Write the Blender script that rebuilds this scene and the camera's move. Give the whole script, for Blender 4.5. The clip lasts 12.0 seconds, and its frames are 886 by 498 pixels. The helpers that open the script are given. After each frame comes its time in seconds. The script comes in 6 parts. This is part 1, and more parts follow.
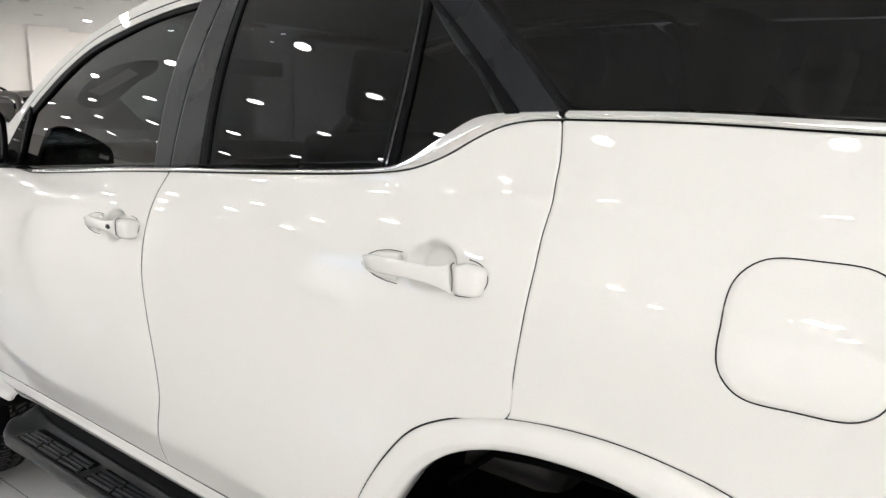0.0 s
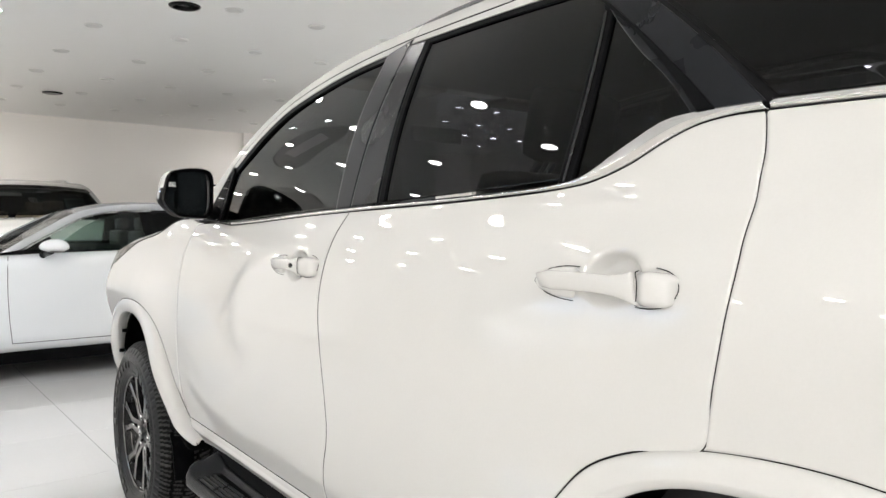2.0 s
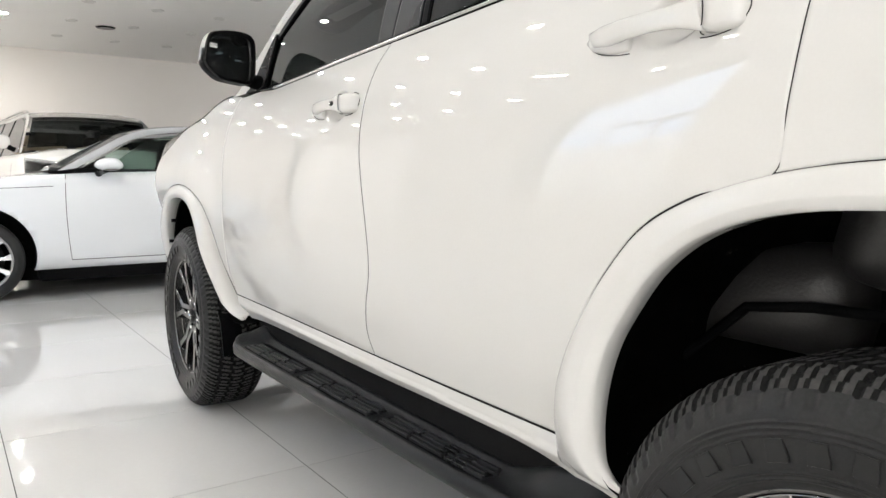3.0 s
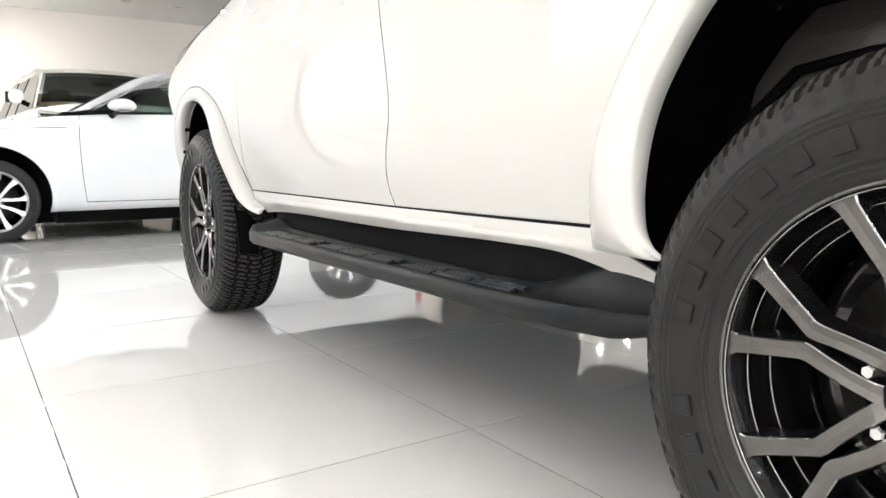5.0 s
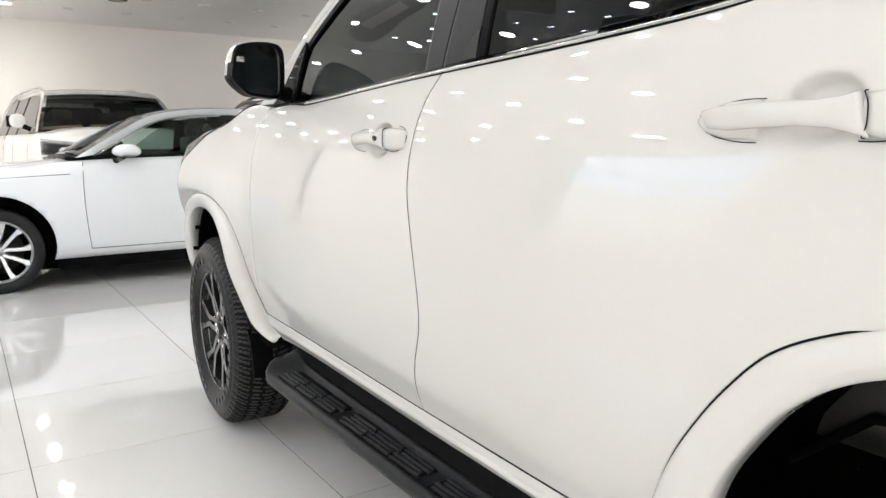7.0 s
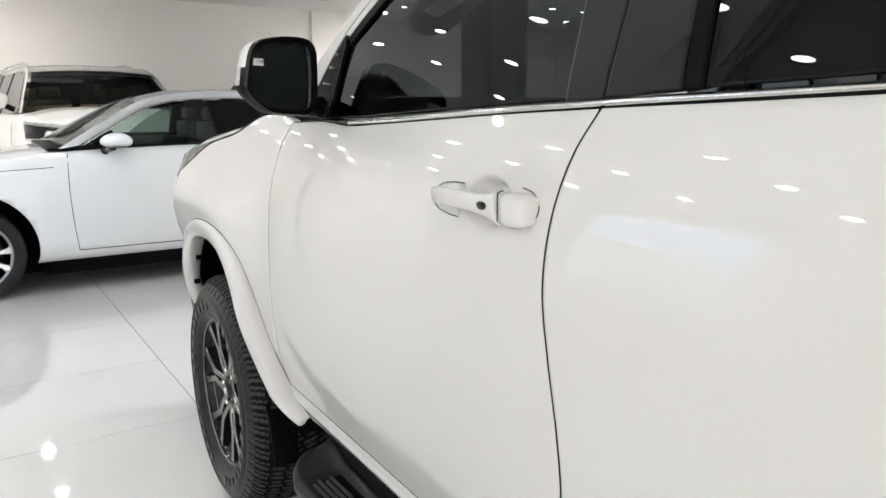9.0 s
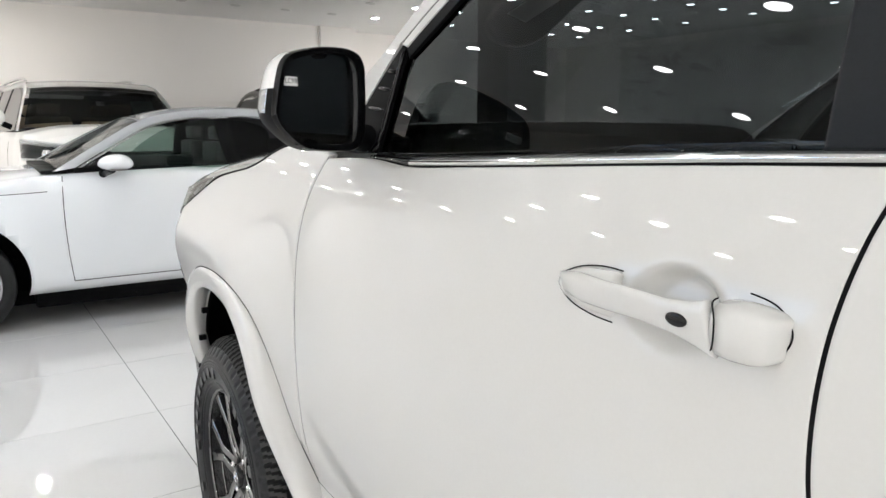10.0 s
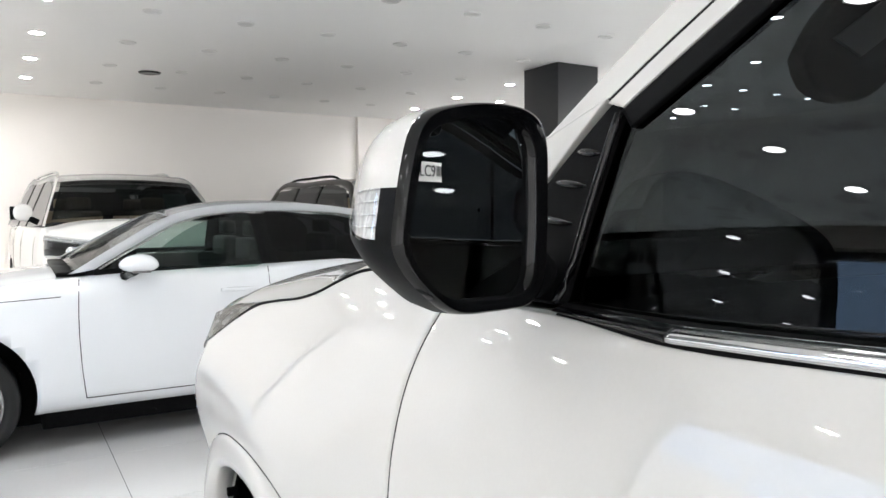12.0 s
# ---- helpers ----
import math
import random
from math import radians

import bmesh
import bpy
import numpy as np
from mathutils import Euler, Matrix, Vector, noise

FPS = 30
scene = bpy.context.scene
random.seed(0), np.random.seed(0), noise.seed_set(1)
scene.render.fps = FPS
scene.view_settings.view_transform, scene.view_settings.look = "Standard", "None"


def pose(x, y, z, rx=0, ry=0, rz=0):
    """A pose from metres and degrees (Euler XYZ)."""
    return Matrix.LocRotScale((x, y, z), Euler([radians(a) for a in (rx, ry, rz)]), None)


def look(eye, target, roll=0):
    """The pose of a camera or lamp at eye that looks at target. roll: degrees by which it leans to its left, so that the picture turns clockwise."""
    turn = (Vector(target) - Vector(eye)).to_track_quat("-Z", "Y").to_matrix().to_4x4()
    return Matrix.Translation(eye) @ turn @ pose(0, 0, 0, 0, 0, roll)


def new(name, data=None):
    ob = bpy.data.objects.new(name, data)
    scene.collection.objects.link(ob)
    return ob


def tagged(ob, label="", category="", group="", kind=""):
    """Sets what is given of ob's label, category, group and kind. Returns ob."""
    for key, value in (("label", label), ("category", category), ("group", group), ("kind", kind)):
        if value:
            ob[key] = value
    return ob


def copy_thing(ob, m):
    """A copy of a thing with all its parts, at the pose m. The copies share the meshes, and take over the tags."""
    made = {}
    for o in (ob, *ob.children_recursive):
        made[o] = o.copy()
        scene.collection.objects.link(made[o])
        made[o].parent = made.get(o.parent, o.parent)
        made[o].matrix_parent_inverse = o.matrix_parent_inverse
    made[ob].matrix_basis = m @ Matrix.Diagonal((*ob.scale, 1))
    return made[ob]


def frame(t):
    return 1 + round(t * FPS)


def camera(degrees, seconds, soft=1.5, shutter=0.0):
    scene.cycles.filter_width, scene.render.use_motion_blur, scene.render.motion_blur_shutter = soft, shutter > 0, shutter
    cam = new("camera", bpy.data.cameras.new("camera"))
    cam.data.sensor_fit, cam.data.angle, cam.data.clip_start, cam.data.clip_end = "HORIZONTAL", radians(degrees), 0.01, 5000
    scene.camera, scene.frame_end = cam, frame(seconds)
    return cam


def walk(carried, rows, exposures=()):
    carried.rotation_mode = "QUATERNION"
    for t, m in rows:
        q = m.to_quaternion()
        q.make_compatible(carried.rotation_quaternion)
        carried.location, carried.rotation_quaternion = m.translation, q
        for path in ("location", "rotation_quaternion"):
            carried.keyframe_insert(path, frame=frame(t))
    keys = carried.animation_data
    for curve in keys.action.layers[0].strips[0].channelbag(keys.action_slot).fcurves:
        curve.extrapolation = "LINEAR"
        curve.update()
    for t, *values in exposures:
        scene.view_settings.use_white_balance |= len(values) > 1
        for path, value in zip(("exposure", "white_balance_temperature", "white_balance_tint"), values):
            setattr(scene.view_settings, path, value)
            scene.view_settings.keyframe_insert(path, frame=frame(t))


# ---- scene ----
cam = camera(63.0, 12.0, soft=1.5)
PATH = [
    (0, (-1.746, -0.485, 1.435), (-0.222, 0.763, 1.087), 0.3),
    (0.5, (-1.766, -0.475, 1.467), (-0.289, 0.859, 1.272), 0.4),
    (1, (-1.775, -0.466, 1.443), (-0.384, 0.969, 1.355), 0.5),
    (1.5, (-1.75, -0.457, 1.391), (-0.447, 1.06, 1.337), 0.4),
    (2, (-1.7, -0.437, 1.278), (-0.5, 1.162, 1.209), 0.3),
    (2.5, (-1.67, -0.413, 1.146), (-0.539, 1.231, 1.017), 0.1),
    (3, (-1.656, -0.397, 0.978), (-0.573, 1.273, 0.784), 0.2),
    (3.5, (-1.638, -0.377, 0.821), (-0.585, 1.307, 0.582), -0.0),
    (3.7, (-1.657, -0.382, 0.777), (-0.604, 1.296, 0.5), -0.1),
    (5.3, (-1.661, -0.356, 0.642), (-0.614, 1.331, 0.407), -0.2),
    (5.5, (-1.666, -0.354, 0.692), (-0.616, 1.333, 0.464), -0.1),
    (6, (-1.66, -0.333, 0.898), (-0.608, 1.352, 0.668), -0.1),
    (6.5, (-1.642, -0.275, 1.048), (-0.596, 1.41, 0.794), -0.3),
    (7, (-1.641, -0.201, 1.163), (-0.598, 1.479, 0.864), -0.2),
    (9, (-1.484, 0.461, 1.307), (-0.447, 2.127, 0.925), -0.1),
    (9.5, (-1.452, 0.648, 1.321), (-0.416, 2.317, 0.948), -0.0),
    (10, (-1.384, 0.903, 1.339), (-0.35, 2.581, 0.997), 0.0),
    (10.5, (-1.337, 1.104, 1.369), (-0.308, 2.793, 1.072), -0.1),
    (11, (-1.299, 1.312, 1.38), (-0.279, 3.018, 1.155), -0.2),
    (11.5, (-1.278, 1.454, 1.385), (-0.269, 3.173, 1.223), -0.2),
    (12, (-1.229, 1.549, 1.375), (-0.249, 3.29, 1.273), -0.4),
]
EXPOSURE = [(0, -1.15, 6540, 10), (2.5, -1.16, 6560, 10), (3.5, -1.0, 6560, 10), (5.3, -0.64, 6560, 10), (5.7, -0.72, 6560, 10), (6.5, -1.0, 6560, 10), (7.2, -1.12, 6530, 10), (9.0, -1.24, 6450, 10), (10.5, -1.18, 6380, 10), (12, -1.05, 6300, 10)]
walk(cam, [(t, look(eye, target, roll)) for t, eye, target, roll in PATH], EXPOSURE)

# ---------------------------------------------------------------- light
world = bpy.data.worlds.new("sky")
scene.world = world
world.use_nodes = True
sky = world.node_tree.nodes.new("ShaderNodeTexSky")
sky.sky_type, sky.sun_disc, sky.sun_elevation, sky.sun_rotation = "NISHITA", False, radians(50), radians(200)
world.node_tree.links.new(sky.outputs[0], world.node_tree.nodes["Background"].inputs[0])
world.node_tree.nodes["Background"].inputs[1].default_value = 0.15
scene.cycles.max_bounces, scene.cycles.diffuse_bounces, scene.cycles.glossy_bounces, scene.cycles.transparent_max_bounces = 12, 8, 6, 16
LAMP_POWER, SOUTH_FILL, SIDE_FILL, NORTH_FILL, WEST_FILL = 250.0, 700.0, 400.0, 55.0, 130.0

# ---------------------------------------------------------------- materials


def material(name, base, rough=0.5, metal=0.0, coat=0.0, grain=0.0, scale=40.0, bump=0.0, stain=0.0, stain_scale=2.0, emit=0.0,
             vary=0.0, coat_rough=0.008, spec=0.5):
    """A principled surface with fine grain, broad stains and a little relief."""
    m = bpy.data.materials.new(name)
    m.use_nodes = True
    t = m.node_tree
    n, link = t.nodes, t.links.new
    b = n["Principled BSDF"]
    b.inputs["Base Color"].default_value = (*base, 1)
    b.inputs["Roughness"].default_value = rough
    b.inputs["Metallic"].default_value = metal
    b.inputs["Coat Weight"].default_value = coat
    b.inputs["Coat Roughness"].default_value = coat_rough
    b.inputs["Specular IOR Level"].default_value = spec
    if emit:
        b.inputs["Emission Color"].default_value = (*base, 1)
        b.inputs["Emission Strength"].default_value = emit
    if grain or stain or bump or vary:
        co = n.new("ShaderNodeTexCoord")
        fine = n.new("ShaderNodeTexNoise")
        fine.inputs["Scale"].default_value, fine.inputs["Detail"].default_value = scale, 5
        broad = n.new("ShaderNodeTexNoise")
        broad.inputs["Scale"].default_value, broad.inputs["Detail"].default_value = stain_scale, 4
        for k in (fine, broad):
            link(co.outputs["Object"], k.inputs["Vector"])
        mixed = None
        for k, amount in ((fine, grain), (broad, stain)):
            ramp = n.new("ShaderNodeMapRange")
            ramp.inputs["From Min"].default_value, ramp.inputs["From Max"].default_value = 0.3, 0.7
            ramp.inputs["To Min"].default_value, ramp.inputs["To Max"].default_value = 1 - amount, 1 + amount * 0.5
            link(k.outputs["Fac"], ramp.inputs["Value"])
            if mixed is None:
                mixed = ramp.outputs[0]
            else:
                mul = n.new("ShaderNodeMath")
                mul.operation = "MULTIPLY"
                link(mixed, mul.inputs[0]), link(ramp.outputs[0], mul.inputs[1])
                mixed = mul.outputs[0]
        if vary:
            info = n.new("ShaderNodeObjectInfo")
            ramp = n.new("ShaderNodeMapRange")
            ramp.inputs["To Min"].default_value, ramp.inputs["To Max"].default_value = 1 - vary, 1 + vary * 0.4
            link(info.outputs["Random"], ramp.inputs["Value"])
            mul = n.new("ShaderNodeMath")
            mul.operation = "MULTIPLY"
            link(mixed, mul.inputs[0]), link(ramp.outputs[0], mul.inputs[1])
            mixed = mul.outputs[0]
        tint = n.new("ShaderNodeMix")
        tint.data_type, tint.blend_type = "RGBA", "MULTIPLY"
        tint.inputs["Factor"].default_value = 1.0
        tint.inputs["A"].default_value = (*base, 1)
        link(mixed, tint.inputs["B"])
        link(tint.outputs["Result"], b.inputs["Base Color"])
        rr = n.new("ShaderNodeMapRange")
        rr.inputs["From Min"].default_value, rr.inputs["From Max"].default_value = 0.3, 0.7
        rr.inputs["To Min"].default_value, rr.inputs["To Max"].default_value = rough * 0.85, min(1, rough * 1.15)
        link(broad.outputs["Fac"], rr.inputs["Value"])
        link(rr.outputs[0], b.inputs["Roughness"])
        if bump:
            bp = n.new("ShaderNodeBump")
            bp.inputs["Strength"].default_value, bp.inputs["Distance"].default_value = bump, 0.002
            link(fine.outputs["Fac"], bp.inputs["Height"])
            link(bp.outputs[0], b.inputs["Normal"])
    return m


def glass(name, tint, ior=1.5):
    """A clear or tinted pane: see-through, with a mirror sheen that grows towards grazing."""
    m = bpy.data.materials.new(name)
    m.use_nodes = True
    n, link = m.node_tree.nodes, m.node_tree.links.new
    clear, gloss, mix, facing, steep, fres = (n.new(k) for k in ("ShaderNodeBsdfTransparent", "ShaderNodeBsdfGlossy", "ShaderNodeMixShader", "ShaderNodeLayerWeight", "ShaderNodeMath", "ShaderNodeMapRange"))
    clear.inputs[0].default_value = (*tint, 1)
    gloss.inputs["Roughness"].default_value = 0.0
    facing.inputs[0].default_value = 0.5
    steep.operation = "POWER"
    steep.inputs[1].default_value = 5.0
    fres.inputs["To Min"].default_value = ((ior - 1) / (ior + 1)) ** 2
    link(facing.outputs["Facing"], steep.inputs[0]), link(steep.outputs[0], fres.inputs["Value"])
    link(fres.outputs[0], mix.inputs[0]), link(clear.outputs[0], mix.inputs[1]), link(gloss.outputs[0], mix.inputs[2])
    link(mix.outputs[0], n["Material Output"].inputs[0])
    return m


PAINT = material("white car paint", (0.575, 0.57, 0.552), 0.5, coat=1.0, grain=0.012, scale=220, stain=0.012, stain_scale=1.5, spec=0.0, coat_rough=0.0)
COOL_PAINT = material("cool white car paint", (0.75, 0.765, 0.78), 0.5, coat=1.0, grain=0.012, scale=220, stain=0.012, stain_scale=1.5, spec=0.0, coat_rough=0.0)
PEARL_PAINT = material("pearl white car paint", (0.80, 0.79, 0.765), 0.5, coat=1.0, grain=0.012, scale=220, stain=0.012, stain_scale=1.5, spec=0.0, coat_rough=0.0)
DARK_PAINT = material("dark brown car paint", (0.06, 0.05, 0.045), 0.3, coat=1.0, grain=0.03, scale=220, stain=0.05, stain_scale=1.5)
GAP = material("black seal rubber and gap shade", (0.006, 0.006, 0.0065), 0.8, grain=0.2, scale=90, spec=0.1)
PLASTIC = material("black textured plastic", (0.0045, 0.0047, 0.0052), 0.45, grain=0.15, scale=400, bump=0.06, stain=0.15, stain_scale=5, spec=0.025)
STEP_PLASTIC = material("dark grey moulded step plastic", (0.0105, 0.0115, 0.013), 0.40, grain=0.2, scale=500, bump=0.25, stain=0.2, stain_scale=4, spec=0.16)
RIB_LIT = material("step rib plastic lightened for caught light", (0.016, 0.017, 0.019), 0.3, grain=0.2, scale=400, bump=0.15, stain=0.2, stain_scale=6, spec=0.4)
VINYL = material("satin black pillar film", (0.0085, 0.0095, 0.0115), 0.28, grain=0.08, scale=300, stain=0.25, stain_scale=6, spec=0.12)
GLOSS_BLACK = material("gloss black plastic", (0.004, 0.004, 0.0045), 0.08, grain=0.1, scale=200, spec=0.3)
CHROME = material("polished chrome", (0.72, 0.72, 0.72), 0.09, metal=1.0, grain=0.03, scale=60)
RAIL = material("satin grey roof rail", (0.10, 0.10, 0.105), 0.35, metal=0.6, grain=0.1, scale=90)
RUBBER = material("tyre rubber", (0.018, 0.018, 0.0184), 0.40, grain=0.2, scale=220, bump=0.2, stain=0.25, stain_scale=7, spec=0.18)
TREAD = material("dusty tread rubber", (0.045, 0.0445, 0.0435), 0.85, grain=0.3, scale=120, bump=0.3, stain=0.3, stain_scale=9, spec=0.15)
# darker rubber for grooves and sipes, their shade put into the colour
GROOVE_SHADE = material("tread rubber darkened for groove shade", (0.008, 0.008, 0.008), 0.8, grain=0.2, scale=120, spec=0.1)
RIM_FACE = material("machined gunmetal wheel face", (0.135, 0.13, 0.127), 0.28, metal=0.9, grain=0.06, scale=150, stain=0.1, stain_scale=8)
RIM_BLACK = material("gloss black wheel paint", (0.007, 0.007, 0.0078), 0.2, coat=0.5, grain=0.1, scale=90, spec=0.25)
# brighter metal on spoke edges and beads puts their highlights into the colour
RIM_LINE = material("wheel metal brightened for edge highlights", (0.34, 0.335, 0.33), 0.2, metal=1.0, grain=0.05, scale=150)
STEEL = material("worn steel", (0.3, 0.29, 0.28), 0.4, metal=1.0, grain=0.2, scale=60, stain=0.3, stain_scale=8)
SILVER = material("bright silver wheel paint", (0.62, 0.62, 0.62), 0.25, metal=0.7, grain=0.05, scale=90)
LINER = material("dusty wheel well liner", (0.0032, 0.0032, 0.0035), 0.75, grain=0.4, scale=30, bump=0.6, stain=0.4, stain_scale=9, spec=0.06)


def add_specks(m, scale, cut, colour):
    """Scattered pale dust on a surface."""
    n, link = m.node_tree.nodes, m.node_tree.links.new
    b = n["Principled BSDF"]
    co, no, ramp, mix = (n.new(k) for k in ("ShaderNodeTexCoord", "ShaderNodeTexNoise", "ShaderNodeMapRange", "ShaderNodeMix"))
    no.inputs["Scale"].default_value, no.inputs["Detail"].default_value, no.inputs["Roughness"].default_value = scale, 8, 0.75
    ramp.inputs["From Min"].default_value, ramp.inputs["From Max"].default_value = cut, cut + 0.1
    mix.data_type = "RGBA"
    mix.inputs["B"].default_value = (*colour, 1)
    link(co.outputs["Object"], no.inputs["Vector"]), link(no.outputs["Fac"], ramp.inputs["Value"]), link(ramp.outputs[0], mix.inputs["Factor"])
    old = b.inputs["Base Color"].links[0].from_socket
    link(old, mix.inputs["A"]), link(mix.outputs["Result"], b.inputs["Base Color"])


add_specks(LINER, 28, 0.635, (0.085, 0.083, 0.081))
MARK = material("raised tyre marks", (0.0085, 0.0085, 0.0088), 0.3, grain=0.2, scale=160, spec=0.3)
CABIN = material("dark cabin trim", (0.010, 0.010, 0.011), 0.65, grain=0.2, scale=120, bump=0.2, spec=0.12)
SEAT = material("dark seat leather", (0.025, 0.024, 0.024), 0.45, grain=0.2, scale=180, bump=0.3, stain=0.15)
BEIGE = material("beige seat leather", (0.45, 0.36, 0.24), 0.5, grain=0.1, scale=150, bump=0.2, stain=0.1)
FACET = material("faceted chrome reflector", (0.8, 0.8, 0.81), 0.2, metal=0.25, grain=0.3, scale=130, bump=1.0)
MIRROR = material("mirror glass", (0.36, 0.38, 0.39), 0.0, metal=1.0)
TINT = glass("dark tinted window", (0.062, 0.070, 0.073), 1.36)
PRIVACY = glass("privacy tinted window", (0.03, 0.03, 0.035), 1.33)
WINDSCREEN = glass("lightly tinted windscreen", (0.72, 0.75, 0.75), 1.4)
CLEAR = glass("clear lens", (0.9, 0.92, 0.93))
SCREEN_GLASS = glass("grey tinted windscreen", (0.45, 0.47, 0.47), 1.5)
GREEN_GLASS = glass("green tinted car window", (0.38, 0.48, 0.44))
WALL = material("cream white wall paint", (0.90, 0.865, 0.825), 0.6, grain=0.015, scale=160, bump=0.08, stain=0.02, stain_scale=0.7)
CEILING = material("white ceiling paint", (0.89, 0.888, 0.88), 0.55, grain=0.015, scale=140, bump=0.05, stain=0.02, stain_scale=0.6)
TILE = material("polished white porcelain tile", (0.69, 0.684, 0.67), 0.05, coat=0.5, grain=0.015, scale=60, stain=0.03, stain_scale=1.2, vary=0.015, coat_rough=0.01)
GROUT = material("dark tile grout", (0.035, 0.034, 0.033), 0.8, grain=0.2, scale=90)
BLACK_PANEL = material("black column panel", (0.016, 0.016, 0.018), 0.35, grain=0.1, scale=60, stain=0.2)
LAMP_ON = material("lit downlight", (1.0, 0.99, 0.972), 0.5, emit=LAMP_POWER)
# back rows made stronger than the other downlights to brighten the back wall
LAMP_BOOST = material("downlight boosted to brighten the back wall", (1.0, 0.985, 0.96), 0.5, emit=2.4 * LAMP_POWER)
LAMP_OFF = material("unlit downlight", (0.66, 0.66, 0.65), 0.35, grain=0.05, scale=90)
LAMP_RING = material("white downlight trim", (0.74, 0.735, 0.725), 0.4, grain=0.03, scale=90)
PAPER = material("white sticker paper", (0.8, 0.8, 0.78), 0.6, grain=0.03, scale=200)
INK = material("black ink", (0.02, 0.02, 0.02), 0.6, grain=0.1, scale=200)
MURAL = material("grey printed mural", (0.55, 0.55, 0.55), 0.6, grain=0.05, scale=40, stain=0.35, stain_scale=3)
MURAL_INK = material("dark mural print", (0.12, 0.12, 0.125), 0.6, grain=0.2, scale=50, stain=0.3, stain_scale=5)
STREET_GLOW = material("glowing pale street", (0.93, 0.90, 0.87), 1.0, emit=4.5)
SKY_GLOW = material("bright blue sky", (0.50, 0.70, 1.0), 1.0, emit=10.0)
GREEN_PAPER = material("pale green paper", (0.5, 0.66, 0.6), 0.6, grain=0.04, scale=80)

# ---------------------------------------------------------------- mesh tools


def part(name, bm, mat, parent=None, label="", smooth=True, kind=""):
    """Links a bmesh as one mesh object, under its thing if there is one."""
    me = bpy.data.meshes.new(name)
    bm.normal_update()
    bm.to_mesh(me)
    bm.free()
    for k in (mat if isinstance(mat, (list, tuple)) else (mat,)):
        me.materials.append(k)
    if smooth:
        me.polygons.foreach_set("use_smooth", [True] * len(me.polygons))
    ob = new(name, me)
    if parent is not None:
        ob.parent = parent
    return tagged(ob, label, kind=kind)


def thing(name, m, label, category, group="", kind=""):
    """An empty at the base of a thing."""
    ob = new(name)
    ob.empty_display_size = 0.1
    ob.matrix_basis = m
    return tagged(ob, label, category, group, kind)


def add_box(bm, x0, x1, y0, y1, z0, z1, bevel=0.0, mat=0):
    made = bmesh.ops.create_cube(bm, size=1.0)
    vs = made["verts"]
    for v in vs:
        v.co = ((x0 + x1) / 2 + v.co.x * (x1 - x0), (y0 + y1) / 2 + v.co.y * (y1 - y0), (z0 + z1) / 2 + v.co.z * (z1 - z0))
    fs = {f for v in vs for f in v.link_faces}
    for f in fs:
        f.material_index = mat
    if bevel:
        made = bmesh.ops.bevel(bm, geom=list({e for v in vs for e in v.link_edges}), offset=bevel, segments=2, profile=0.6, affect="EDGES")
        for f in made["faces"]:
            f.material_index = mat
    return bm


def box(x0, x1, y0, y1, z0, z1, bevel=0.0):
    return add_box(bmesh.new(), x0, x1, y0, y1, z0, z1, bevel)


def curve(pts, n):
    """n points evenly spread along a smooth curve through pts (any dimension)."""
    p = np.array(pts, float)
    if len(p) == 2:
        return p[0] + (p[1] - p[0]) * np.linspace(0, 1, n)[:, None]
    d = np.maximum(np.linalg.norm(np.diff(p, axis=0), axis=1), 1e-6) ** 0.6
    slope = np.diff(p, axis=0) / d[:, None]
    m = np.empty_like(p)
    m[1:-1] = (slope[:-1] * d[1:, None] + slope[1:] * d[:-1, None]) / (d[:-1] + d[1:])[:, None]
    m[0], m[-1] = 1.5 * slope[0] - 0.5 * m[1], 1.5 * slope[-1] - 0.5 * m[-2]
    out = []
    for i in range(len(p) - 1):
        for t in np.linspace(0, 1, 12, endpoint=False):
            out.append((2 * t ** 3 - 3 * t * t + 1) * p[i] + (t ** 3 - 2 * t * t + t) * d[i] * m[i] + (3 * t * t - 2 * t ** 3) * p[i + 1] + (t ** 3 - t * t) * d[i] * m[i + 1])
    out = np.array(out + [p[-1]])
    s = np.concatenate([[0], np.cumsum(np.linalg.norm(np.diff(out, axis=0), axis=1))])
    want = np.linspace(0, s[-1], n)
    return np.stack([np.interp(want, s, out[:, k]) for k in range(p.shape[1])], 1)


def at_params(c, ts):
    """Points of an evenly spread polyline at the given fractions of its length."""
    s = np.linspace(0, 1, len(c))
    return np.stack([np.interp(ts, s, c[:, k]) for k in range(c.shape[1])], 1)


def grid_faces(bm, rows, flip=False, closed_u=False, closed_v=False, mat=0):
    """Faces over rows of points; returns the rows of vertices."""
    vs = [[bm.verts.new(p) for p in r] for r in rows]
    nr, nc = len(vs), len(vs[0])
    for i in range(nr if closed_v else nr - 1):
        for j in range(nc if closed_u else nc - 1):
            a, b, c, d = vs[i][j], vs[i][(j + 1) % nc], vs[(i + 1) % nr][(j + 1) % nc], vs[(i + 1) % nr][j]
            f = bm.faces.new((d, c, b, a) if flip else (a, b, c, d))
            f.material_index = mat
    return vs


